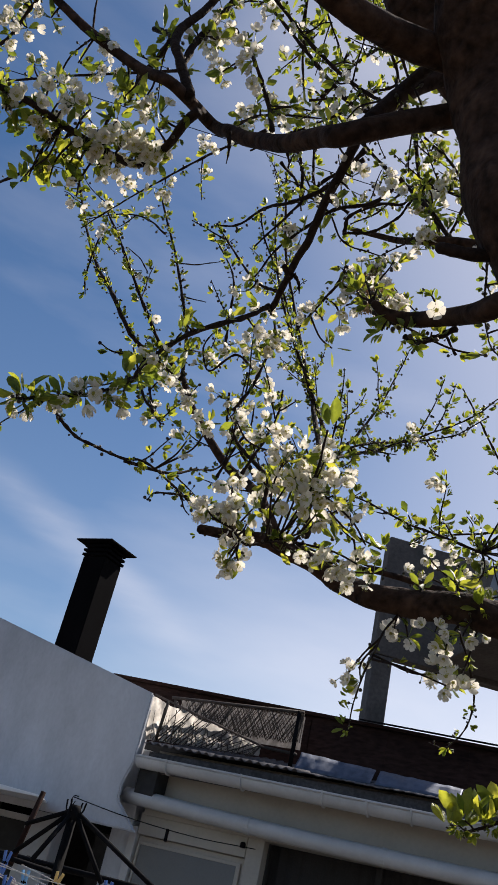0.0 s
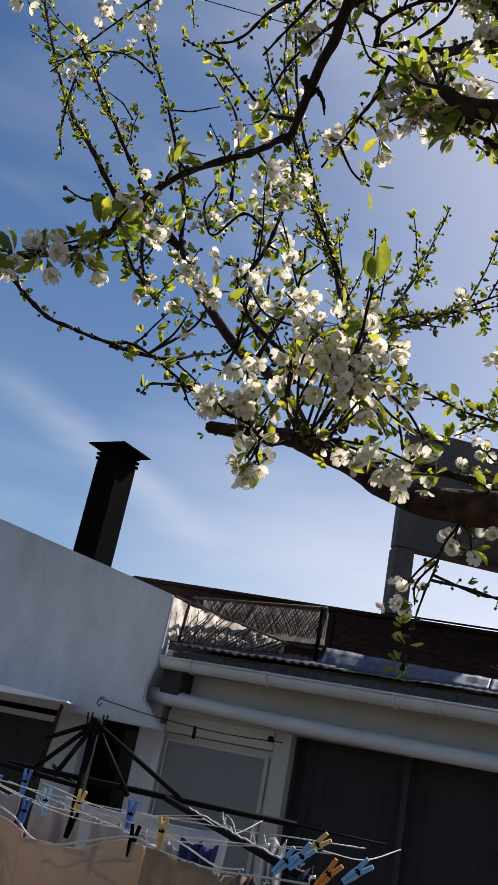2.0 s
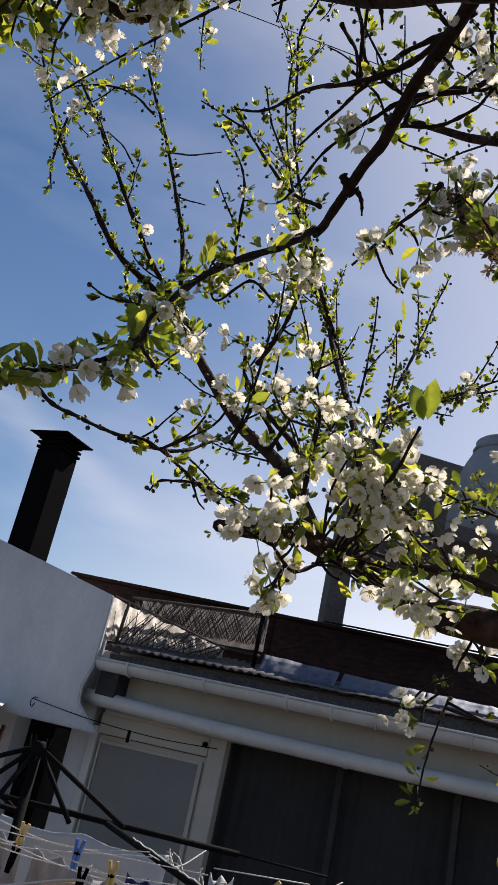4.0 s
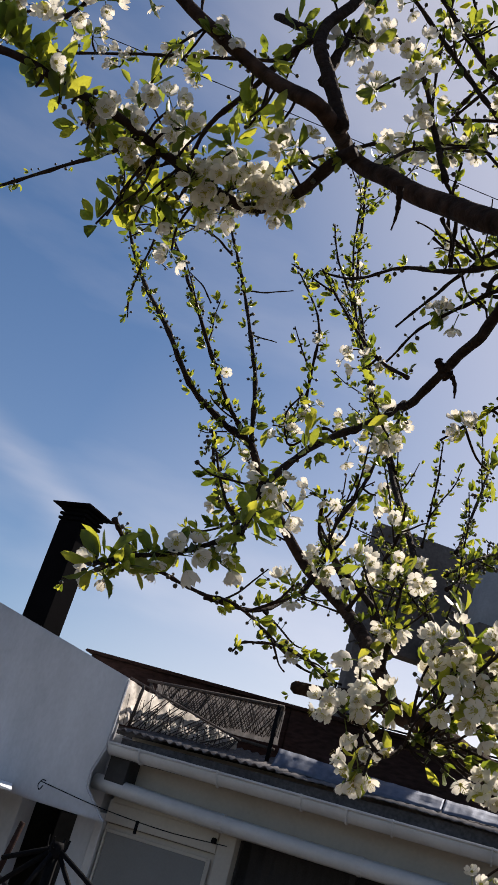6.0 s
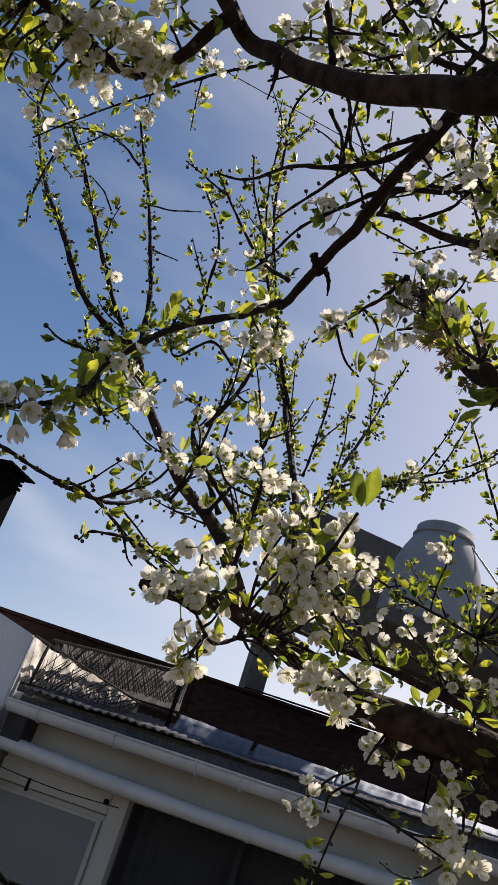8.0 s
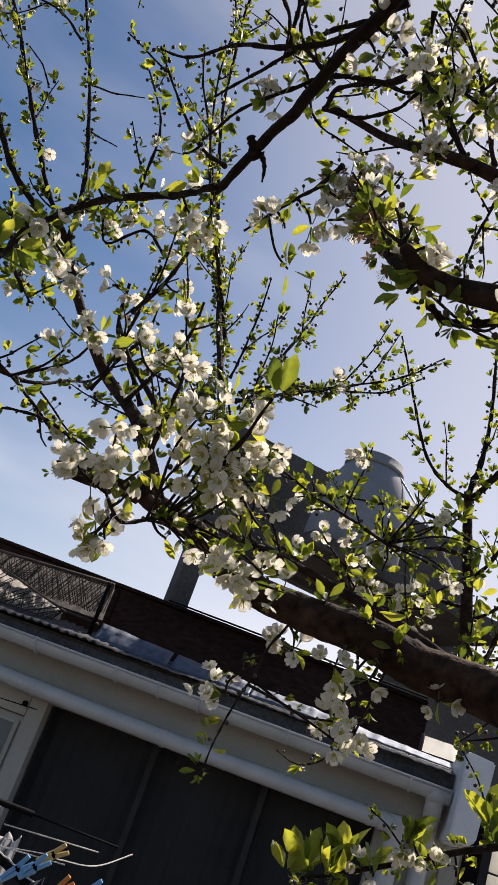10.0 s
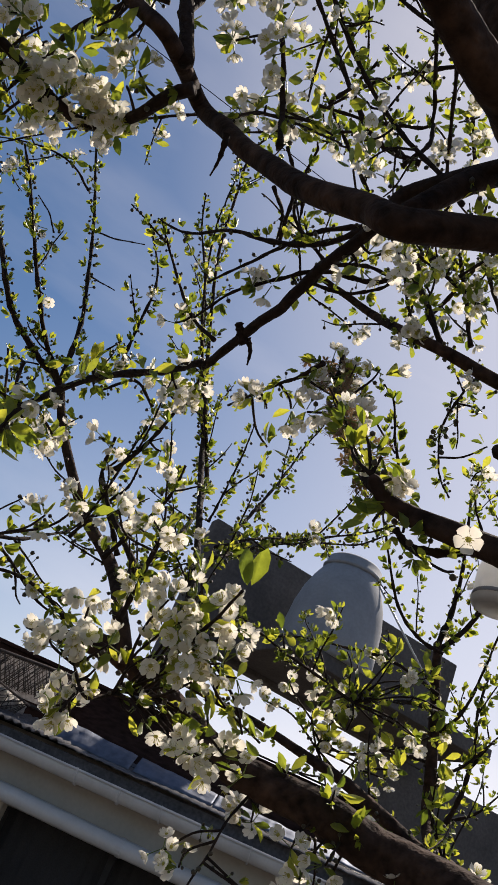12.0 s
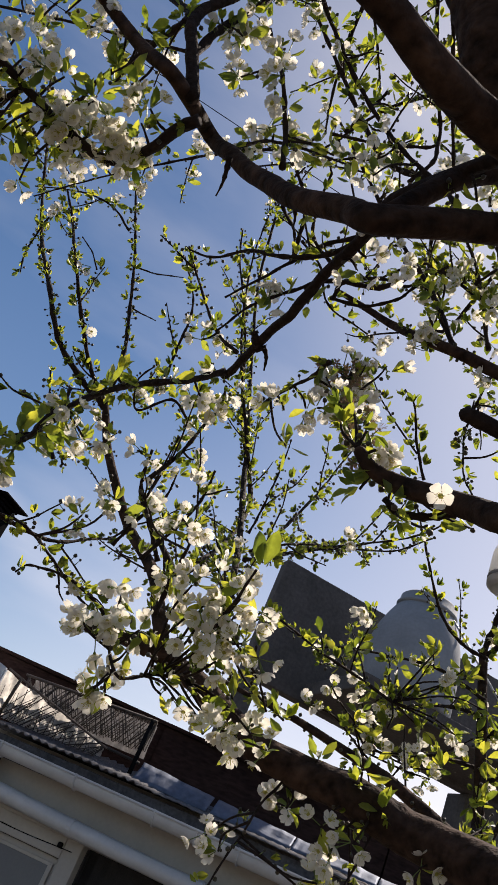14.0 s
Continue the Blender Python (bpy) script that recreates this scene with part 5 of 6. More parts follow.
branch("shoot", "shoot", 0.0024, 0.0010, (-0.676, 1.205, 2.561), (-0.668, 1.177, 2.614), (-0.666, 1.157, 2.682), (-0.682, 1.144, 2.725), (-0.710, 1.124, 2.768))
branch("shoot", "shoot", 0.0020, 0.0010, (-0.581, 1.162, 2.490), (-0.614, 1.141, 2.509), (-0.656, 1.142, 2.478), (-0.666, 1.120, 2.510), (-0.646, 1.110, 2.542))
branch("shoot", "shoot", 0.0024, 0.0014, (-0.774, 1.142, 2.485), (-0.760, 1.137, 2.438), (-0.730, 1.129, 2.385), (-0.678, 1.082, 2.334))
branch("twig", "bloom", 0.0024, 0.0014, (-0.538, 1.048, 2.335), (-0.521, 1.056, 2.378), (-0.508, 1.050, 2.421), (-0.492, 1.037, 2.454), (-0.474, 0.987, 2.449))
branch("twig", "sparse", 0.0022, 0.0010, (-0.587, 1.140, 2.270), (-0.567, 1.132, 2.315), (-0.544, 1.125, 2.352), (-0.539, 1.112, 2.386))
branch("twig", "leafy", 0.0024, 0.0012, (-0.508, 1.068, 2.238), (-0.483, 1.059, 2.286), (-0.464, 1.049, 2.325), (-0.459, 1.036, 2.361))
branch("twig", "bloom", 0.0026, 0.0012, (-0.453, 1.046, 2.174), (-0.448, 1.036, 2.220), (-0.447, 1.032, 2.268), (-0.458, 1.037, 2.307))
branch("limb", "bare", 0.0440, 0.0340, (-0.135, 0.770, 2.572), (-0.190, 0.726, 2.629), (-0.232, 0.689, 2.683), (-0.268, 0.662, 2.750), (-0.307, 0.651, 2.858))
branch("twig", "sparse", 0.0022, 0.0026, (-0.500, 0.722, 2.889), (-0.451, 0.779, 2.835), (-0.399, 0.829, 2.791), (-0.339, 0.842, 2.732), (-0.279, 0.841, 2.679), (-0.250, 0.827, 2.631))
branch("twig", "sparse", 0.0020, 0.0022, (-0.494, 0.768, 2.981), (-0.422, 0.798, 2.926), (-0.336, 0.812, 2.878), (-0.272, 0.805, 2.832))
branch("twig", "leafy", 0.0018, 0.0024, (-0.469, 0.909, 2.834), (-0.409, 0.922, 2.842), (-0.365, 0.925, 2.850), (-0.331, 0.921, 2.860), (-0.341, 0.874, 2.893), (-0.357, 0.812, 2.932), (-0.363, 0.759, 2.962))
branch("twig", "bare", 0.0026, 0.0024, (-0.338, 0.899, 2.748), (-0.318, 0.892, 2.784), (-0.321, 0.892, 2.821))
branch("twig", "leafybloom", 0.0028, 0.0014, (-0.463, 0.797, 3.032), (-0.491, 0.861, 2.985), (-0.511, 0.931, 2.954), (-0.520, 0.986, 2.935))
branch("twig", "leafy", 0.0020, 0.0010, (-0.486, 0.831, 3.063), (-0.465, 0.904, 3.024), (-0.452, 0.971, 2.992))
branch("twig", "leafybloom", 0.0024, 0.0012, (-0.259, 1.043, 2.893), (-0.290, 0.975, 2.946), (-0.301, 0.928, 2.980), (-0.333, 0.882, 3.031))
branch("twig", "leafybloom", 0.0026, 0.0012, (-0.183, 1.074, 2.728), (-0.210, 1.061, 2.770), (-0.236, 1.042, 2.829), (-0.243, 1.028, 2.882))
branch("twig", "leafy", 0.0020, 0.0010, (-0.245, 1.052, 2.749), (-0.212, 1.040, 2.791), (-0.209, 1.032, 2.840))
branch("low_branch", "leafy", 0.0070, 0.0020, (0.209, 1.317, 2.055), (0.129, 1.317, 2.003), (0.063, 1.316, 1.974), (-0.003, 1.329, 1.954), (-0.069, 1.337, 1.921), (-0.135, 1.340, 1.884), (-0.198, 1.339, 1.853))
cluster(7, 0.010, (-0.356, 0.940, 2.192))
cluster(6, 0.007, (-0.330, 0.930, 2.190))
cluster(7, 0.010, (-0.367, 0.939, 2.166))
cluster(8, 0.012, (-0.339, 0.954, 2.170))
cluster(6, 0.005, (-0.318, 0.961, 2.185))
cluster(8, 0.012, (-0.347, 0.950, 2.143))
cluster(7, 0.007, (-0.320, 0.950, 2.147))
cluster(6, 0.005, (-0.338, 0.954, 2.124))
cluster(4, 0.004, (-0.305, 0.968, 2.145))
cluster(4, 0.005, (-0.379, 0.921, 2.176))
cluster(4, 0.005, (-0.377, 0.938, 2.151))
cluster(3, 0.004, (-0.377, 0.941, 2.130))
cluster(4, 0.005, (-0.451, 0.941, 2.158))
cluster(6, 0.008, (-0.439, 0.957, 2.140))
cluster(6, 0.008, (-0.444, 0.950, 2.124))
cluster(4, 0.004, (-0.422, 0.955, 2.128))
cluster(6, 0.004, (-0.465, 0.924, 2.109))
cluster(3, 0.004, (-0.459, 0.950, 2.108))
cluster(3, 0.004, (-0.419, 0.943, 2.102))
cluster(6, 0.004, (-0.441, 0.957, 2.076))
cluster(4, 0.004, (-0.446, 0.970, 2.065))
cluster(3, 0.004, (-0.432, 0.971, 2.065))
cluster(1, 0.004, (-0.361, 0.963, 2.080))
cluster(1, 0.004, (-0.382, 0.977, 2.083))
cluster(6, 0.008, (-0.324, 1.002, 2.083))
cluster(4, 0.004, (-0.330, 0.981, 2.064))
cluster(6, 0.005, (-0.307, 1.015, 2.076))
cluster(3, 0.004, (-0.275, 1.010, 2.077))
cluster(3, 0.004, (-0.295, 1.005, 2.085))
cluster(3, 0.004, (-0.290, 1.194, 2.065))
cluster(3, 0.004, (-0.269, 1.186, 2.061))
cluster(3, 0.004, (-0.346, 1.193, 2.002))
cluster(4, 0.004, (-0.322, 1.181, 1.994))
cluster(3, 0.004, (-0.218, 1.113, 2.047))
cluster(4, 0.004, (-0.183, 1.107, 2.044))
cluster(4, 0.004, (-0.202, 1.106, 2.024))
cluster(4, 0.004, (-0.205, 1.115, 1.998))
cluster(3, 0.004, (-0.184, 1.113, 1.990))
cluster(3, 0.004, (-0.194, 1.103, 1.980))
cluster(1, 0.004, (-0.327, 1.383, 2.288))
cluster(3, 0.004, (-0.305, 1.407, 2.269))
cluster(4, 0.010, (-0.269, 1.404, 2.284))
cluster(3, 0.004, (-0.261, 1.401, 2.243))
cluster(3, 0.004, (-0.329, 1.391, 2.230))
cluster(4, 0.010, (-0.188, 1.409, 2.212))
cluster(4, 0.014, (-0.163, 1.427, 2.224))
cluster(4, 0.010, (-0.141, 1.427, 2.199))
cluster(3, 0.006, (-0.145, 1.424, 2.170))
cluster(3, 0.006, (-0.211, 1.420, 2.155))
cluster(3, 0.004, (-0.135, 1.426, 2.147))
cluster(3, 0.006, (-0.229, 1.433, 2.221))
cluster(1, 0.004, (-0.238, 1.406, 2.303))
cluster(3, 0.004, (-0.157, 1.378, 2.319))
cluster(3, 0.004, (-0.117, 1.396, 2.256))
cluster(3, 0.004, (-0.119, 1.109, 2.045))
cluster(4, 0.005, (-0.426, 0.976, 2.258))
cluster(3, 0.004, (-0.461, 1.001, 2.259))
cluster(1, 0.004, (-0.448, 0.981, 2.267))
cluster(6, 0.005, (-0.503, 0.936, 2.240))
cluster(3, 0.004, (-0.533, 0.942, 2.218))
cluster(3, 0.004, (-0.469, 0.945, 2.249))
cluster(3, 0.004, (-0.584, 1.076, 2.380))
cluster(3, 0.004, (-0.502, 1.060, 2.380))
cluster(3, 0.004, (-0.461, 1.037, 2.345))
cluster(4, 0.013, (-0.681, 1.201, 2.556))
cluster(3, 0.007, (-0.662, 1.198, 2.574))
cluster(4, 0.009, (-0.662, 1.135, 2.477))
cluster(4, 0.010, (-0.729, 1.179, 2.465))
cluster(3, 0.005, (-0.719, 1.116, 2.370))
cluster(4, 0.009, (-0.591, 1.140, 2.515))
cluster(3, 0.004, (-0.515, 1.034, 2.441))
cluster(6, 0.010, (-0.497, 1.040, 2.446))
cluster(3, 0.004, (-0.467, 0.926, 2.387))
cluster(3, 0.004, (-0.579, 1.162, 2.484))
cluster(3, 0.007, (-0.625, 1.389, 2.710))
cluster(4, 0.015, (-0.686, 1.358, 2.790))
cluster(3, 0.011, (-0.733, 1.447, 3.023))
cluster(3, 0.004, (-0.528, 0.976, 2.501))
cluster(3, 0.004, (-0.392, 0.932, 2.405))
cluster(1, 0.004, (-0.374, 0.934, 2.401))
cluster(3, 0.004, (-0.322, 0.876, 2.375))
cluster(3, 0.004, (-0.347, 0.919, 2.400))
cluster(1, 0.004, (-0.773, 1.090, 2.568))
cluster(1, 0.004, (-0.652, 1.166, 2.663))
cluster(6, 0.004, (-0.228, 0.756, 2.264))
cluster(3, 0.004, (-0.217, 0.750, 2.258))
cluster(3, 0.004, (-0.313, 0.789, 2.484))
cluster(4, 0.004, (-0.286, 0.855, 2.550))
cluster(4, 0.005, (-0.260, 1.045, 2.752))
cluster(4, 0.007, (-0.265, 1.006, 2.581))
cluster(3, 0.004, (-0.360, 1.012, 2.753))
cluster(3, 0.005, (-0.303, 1.057, 2.851))
cluster(6, 0.011, (-0.519, 0.721, 2.726))
cluster(6, 0.008, (-0.499, 0.718, 2.661))
cluster(6, 0.007, (-0.509, 0.717, 2.734))
cluster(4, 0.006, (-0.452, 0.709, 2.689))
cluster(4, 0.004, (-0.455, 0.713, 2.664))
cluster(8, 0.017, (-0.472, 0.789, 2.667))
cluster(6, 0.007, (-0.457, 0.817, 2.685))
cluster(4, 0.007, (-0.453, 0.919, 2.782))
cluster(4, 0.007, (-0.393, 0.924, 2.798))
cluster(6, 0.009, (-0.530, 0.833, 2.964))
cluster(6, 0.011, (-0.365, 0.921, 2.938))
cluster(4, 0.005, (-0.313, 1.000, 2.706))
cluster(6, 0.007, (-0.268, 1.001, 2.586))
cluster(4, 0.004, (-0.304, 0.775, 2.488))
cluster(4, 0.005, (-0.254, 1.061, 2.789))
cluster(3, 0.004, (-0.353, 1.133, 2.672))
cluster(4, 0.004, (-0.211, 1.049, 2.702))
cluster(6, 0.008, (-0.203, 1.056, 2.765))
cluster(4, 0.005, (-0.392, 0.998, 2.841))
cluster(8, 0.013, (-0.844, 0.569, 2.638))
cluster(4, 0.004, (-0.781, 0.602, 2.734))
cluster(4, 0.004, (-0.796, 0.634, 2.730))
cluster(6, 0.010, (-0.968, 0.794, 2.913))
cluster(4, 0.004, (-0.715, 0.604, 2.683))
cluster(4, 0.007, (-0.853, 0.826, 2.927))
cluster(4, 0.007, (-0.824, 0.862, 2.903))
cluster(4, 0.006, (-0.938, 0.835, 2.894))
cluster(6, 0.017, (-0.882, 0.943, 2.870))
cluster(8, 0.014, (-0.720, 0.779, 2.635))
cluster(6, 0.007, (-0.626, 0.695, 2.522))
cluster(6, 0.014, (-0.896, 1.064, 2.874))
cluster(6, 0.004, (-0.589, 0.725, 2.527))
cluster(6, 0.004, (-0.566, 0.733, 2.520))
cluster(6, 0.013, (-0.725, 1.031, 2.925))
cluster(4, 0.008, (-0.935, 0.946, 2.865))
cluster(3, 0.004, (-0.881, 1.028, 2.723))
cluster(4, 0.004, (-0.622, 0.630, 2.643))
cluster(4, 0.008, (-0.919, 0.897, 2.895))
cluster(6, 0.014, (-0.830, 1.073, 2.880))
cluster(4, 0.005, (-1.197, 1.005, 2.713))
cluster(4, 0.007, (-0.823, 0.617, 2.729))
branch("twig", "bare", 0.0016, 0.0010, (-0.352, 0.958, 2.165), (-0.330, 0.915, 2.176), (-0.311, 0.872, 2.190))
cluster(4, 0.008, (-0.664, 0.610, 2.539))
cluster(6, 0.010, (-0.635, 0.630, 2.518))
cluster(5, 0.008, (-0.676, 0.654, 2.515))
cluster(6, 0.010, (-0.638, 0.677, 2.503))
cluster(7, 0.010, (-0.614, 0.692, 2.507))
cluster(7, 0.011, (-0.596, 0.725, 2.533))
cluster(5, 0.005, (-0.567, 0.733, 2.523))
cluster(5, 0.011, (-0.600, 0.700, 2.547))
cluster(5, 0.008, (-0.581, 0.718, 2.548))
cluster(6, 0.007, (-0.542, 0.682, 2.544))
cluster(5, 0.008, (-0.656, 0.632, 2.545))
cluster(4, 0.005, (-0.697, 0.600, 2.515))
cluster(5, 0.005, (-0.646, 0.718, 2.511))
cluster(4, 0.004, (-0.636, 0.731, 2.510))
cluster(2, 0.004, (-0.656, 0.715, 2.452))
cluster(4, 0.004, (-0.673, 0.697, 2.484))
cluster(4, 0.007, (-0.686, 0.631, 2.517))
cluster(4, 0.004, (-0.590, 0.751, 2.166))
cluster(4, 0.004, (-0.548, 0.790, 2.179))
cluster(3, 0.004, (-0.570, 0.770, 2.173))
cluster(5, 0.004, (-0.520, 0.847, 2.258))
cluster(4, 0.004, (-0.536, 0.834, 2.273))
sprig(5, 0.026, (-0.590, 0.662, 2.565))
sprig(5, 0.026, (-0.700, 0.672, 2.468))
sprig(5, 0.026, (-0.705, 0.601, 2.489))
sprig(6, 0.026, (-0.710, 0.564, 2.479))
sprig(5, 0.024, (-0.720, 0.574, 2.509))
sprig(5, 0.022, (-0.722, 0.679, 2.452))
sprig(5, 0.022, (-0.700, 0.703, 2.466))
sprig(4, 0.022, (-0.636, 0.743, 2.515))
sprig(5, 0.022, (-0.684, 0.719, 2.477))
sprig(4, 0.020, (-0.611, 0.686, 2.550))
sprig(4, 0.022, (-0.562, 0.667, 2.556))
sprig(4, 0.022, (-0.631, 0.656, 2.542))
sprig(5, 0.020, (-0.659, 0.700, 2.500))
sprig(4, 0.020, (-0.681, 0.661, 2.495))
sprig(4, 0.020, (-0.560, 0.704, 2.548))
sprig(4, 0.020, (-0.704, 0.639, 2.507))
sprig(4, 0.020, (-0.670, 0.671, 2.516))
sprig(4, 0.020, (-0.639, 0.689, 2.544))
add_blossom(Vector((-0.160, 0.700, 2.211)), Vector((0.0, -0.8, -0.5)).normalized())
tie(Vector((-0.310, 0.870, 2.193)))
for at, axis, size in (((-0.312, 0.870, 2.196), (-0.42, -0.25, 1.0), 0.031), ((-0.306, 0.870, 2.196), (0.06, -0.15, 1.0), 0.033), ((-0.309, 0.868, 2.194), (-0.1, -0.7, 0.6), 0.02)):
    add_leaf(Vector(at), Vector(axis).normalized(), size)
sprig(4, 0.020, (-0.206, 0.692, 2.491))
sprig(3, 0.020, (-0.227, 0.684, 2.494))
sprig(5, 0.021, (-0.196, 1.107, 2.110))
sprig(5, 0.021, (-0.165, 1.112, 2.081))
sprig(7, 0.019, (-0.176, 1.375, 2.359))
sprig(7, 0.019, (-0.129, 1.385, 2.336))
sprig(7, 0.019, (-0.089, 1.396, 2.304))
sprig(7, 0.019, (-0.124, 1.409, 2.262))
sprig(7, 0.019, (-0.081, 1.413, 2.247))
sprig(7, 0.019, (-0.127, 1.421, 2.216))
sprig(7, 0.019, (-0.080, 1.427, 2.189))
sprig(7, 0.019, (-0.044, 1.431, 2.165))
sprig(7, 0.019, (-0.222, 1.385, 2.320))
sprig(7, 0.019, (-0.169, 1.409, 2.254))
sprig(7, 0.019, (-0.239, 1.399, 2.267))
sprig(7, 0.019, (-0.259, 1.408, 2.228))
sprig(4, 0.020, (-0.481, 0.873, 2.364))
sprig(4, 0.020, (-0.514, 0.830, 2.309))
sprig(4, 0.020, (-0.532, 0.781, 2.206))
sprig(5, 0.036, (-0.217, 1.308, 1.852))
sprig(5, 0.037, (-0.194, 1.310, 1.864))
sprig(5, 0.036, (-0.170, 1.314, 1.865))
sprig(6, 0.019, (-0.703, 0.648, 2.601))
sprig(6, 0.019, (-0.675, 0.643, 2.629))
sprig(6, 0.021, (-0.717, 0.712, 2.542))
sprig(5, 0.020, (-0.602, 0.675, 2.663))
sprig(6, 0.019, (-0.620, 0.693, 2.568))
sprig(6, 0.021, (-0.713, 0.677, 2.572))
sprig(5, 0.019, (-0.584, 0.736, 2.561))
sprig(5, 0.020, (-0.649, 0.726, 2.516))
sprig(6, 0.018, (-0.416, 0.797, 2.861))
sprig(6, 0.018, (-0.379, 0.859, 2.831))
sprig(6, 0.018, (-0.421, 0.845, 2.827))
sprig(6, 0.018, (-0.459, 0.776, 2.859))
sprig(5, 0.018, (-0.373, 0.783, 2.883))
sprig(4, 0.015, (-0.211, 0.729, 2.234))
sprig(3, 0.015, (-0.221, 0.736, 2.220))
sprig(3, 0.015, (-0.200, 0.742, 2.222))
sprig(4, 0.013, (-0.246, 0.730, 2.281))
sprig(4, 0.013, (-0.253, 0.736, 2.271))
sprig(4, 0.013, (-0.235, 0.732, 2.252))
sprig(4, 0.013, (-0.229, 0.724, 2.263))
sprig(4, 0.014, (-0.218, 0.726, 2.250))
sprig(5, 0.013, (-0.307, 1.107, 1.918))
sprig(4, 0.013, (-0.308, 1.106, 1.936))
sprig(3, 0.012, (-0.309, 1.106, 1.953))
sprig(7, 0.027, (-0.739, 0.511, 2.487))
sprig(8, 0.027, (-0.730, 0.536, 2.492))
sprig(7, 0.027, (-0.721, 0.554, 2.503))
sprig(6, 0.026, (-0.715, 0.582, 2.500))
sprig(6, 0.024, (-0.700, 0.607, 2.508))
sprig(6, 0.022, (-0.691, 0.642, 2.515))
sprig(6, 0.022, (-0.677, 0.689, 2.497))
sprig(5, 0.026, (-0.718, 0.684, 2.467))
sprig(5, 0.026, (-0.603, 0.685, 2.579))
sprig(4, 0.022, (-0.609, 0.705, 2.134))
sprig(5, 0.022, (-0.602, 0.718, 2.140))
sprig(4, 0.022, (-0.595, 0.731, 2.140))
sprig(3, 0.024, (-0.567, 0.755, 2.169))
sprig(3, 0.022, (-0.536, 0.798, 2.233))
sprig(7, 0.026, (-0.708, 0.683, 2.477))
sprig(9, 0.027, (-0.728, 0.518, 2.491))
sprig(8, 0.026, (-0.727, 0.550, 2.484))
sprig(6, 0.022, (-0.716, 0.603, 2.498))
sprig(7, 0.024, (-0.598, 0.691, 2.593))
sprig(3, 0.022, (-0.557, 0.660, 2.663))
sprig(5, 0.026, (-0.611, 0.717, 2.139))
sprig(4, 0.023, (-0.596, 0.733, 2.153))
sprig(3, 0.019, (-0.555, 0.774, 2.187))
sprig(3, 0.021, (-0.543, 0.828, 2.255))
sprig(4, 0.022, (-0.525, 0.851, 2.339))
sprig(4, 0.022, (-0.368, 0.949, 2.216))
sprig(5, 0.024, (-0.313, 0.973, 2.098))
sprig(6, 0.024, (-0.286, 0.998, 2.107))
sprig(4, 0.021, (-0.270, 1.011, 2.108))
sprig(5, 0.020, (-0.362, 0.955, 2.370))
sprig(3, 0.015, (-0.207, 0.767, 2.268))
sprig(3, 0.015, (-0.224, 0.759, 2.239))
sprig(3, 0.015, (-0.211, 0.763, 2.237))
sprig(6, 0.022, (-0.179, 1.381, 2.343))
sprig(4, 0.021, (-0.135, 1.382, 2.345))
sprig(4, 0.027, (-0.614, 0.687, 2.605))
sprig(4, 0.026, (-0.687, 0.690, 2.587))
sprig(4, 0.020, (-0.408, 0.770, 2.635))
sprig(3, 0.020, (-0.388, 0.781, 2.634))
sprig(5, 0.026, (-0.583, 0.678, 2.711))
sprig(3, 0.022, (-0.510, 0.697, 2.702))
sprig(3, 0.020, (-0.382, 0.883, 2.511))
sprig(5, 0.022, (-0.285, 1.376, 2.321))
sprig(5, 0.022, (-0.327, 1.322, 2.306))
sprig(4, 0.019, (-0.364, 1.269, 2.284))
sprig(3, 0.024, (-0.536, 0.798, 2.227))
sprig(5, 0.022, (-0.669, 0.989, 2.349))
sprig(6, 0.022, (-0.655, 1.062, 2.463))
sprig(5, 0.021, (-0.716, 1.090, 2.458))
sprig(2, 0.020, (-0.352, 0.775, 2.587))
sprig(3, 0.019, (-0.146, 0.876, 2.289))
sprig(6, 0.019, (-0.390, 0.896, 2.923))
sprig(6, 0.019, (-0.455, 0.857, 2.929))
sprig(8, 0.019, (-0.211, 1.397, 2.285))
sprig(8, 0.019, (-0.209, 1.363, 2.226))
sprig(8, 0.019, (-0.180, 1.447, 2.295))
sprig(6, 0.021, (-0.137, 1.442, 2.319))
sprig(6, 0.021, (-0.067, 1.426, 2.194))
sprig(4, 0.019, (-0.247, 1.136, 2.111))
sprig(4, 0.019, (-0.294, 1.333, 2.291))
sprig(5, 0.036, (-0.203, 1.339, 1.857))
sprig(5, 0.037, (-0.180, 1.340, 1.867))
sprig(5, 0.038, (-0.154, 1.341, 1.878))
sprig(5, 0.036, (-0.125, 1.340, 1.880))
cluster(3, 0.008, (-0.140, 1.335, 1.882))
cluster(3, 0.008, (-0.088, 1.335, 1.912))
cluster(3, 0.008, (-0.061, 1.335, 1.910))
cluster(2, 0.006, (-0.040, 1.335, 1.910))
sprig(5, 0.042, (-0.100, 1.340, 1.920))
sprig(5, 0.022, (-0.095, 1.339, 1.934))
sprig(6, 0.022, (-0.069, 1.337, 1.906))
sprig(6, 0.038, (-0.015, 1.330, 1.968))
sprig(6, 0.034, (-0.005, 1.329, 1.948))

# faded flowers along the leafy end of the cut limb
for a, b, n in (((-0.223, 0.751, 2.256), (-0.287, 0.860, 2.367), 46), ((-0.287, 0.860, 2.367), (-0.321, 0.937, 2.477), 40), ((-0.321, 0.937, 2.477), (-0.340, 0.908, 2.453), 10)):
    for _ in range(n):
        p = Vector(a).lerp(Vector(b), rng.random())
        d = unit(rng)
        q = p + d * rng.uniform(0.008, 0.024)
        spent.append((turned(q, (d + unit(rng) * 0.4).normalized(), rng.uniform(0, 6.3), rng.uniform(0.0055, 0.0085)), 0))
        stalks.append((p, q, 0.0006))

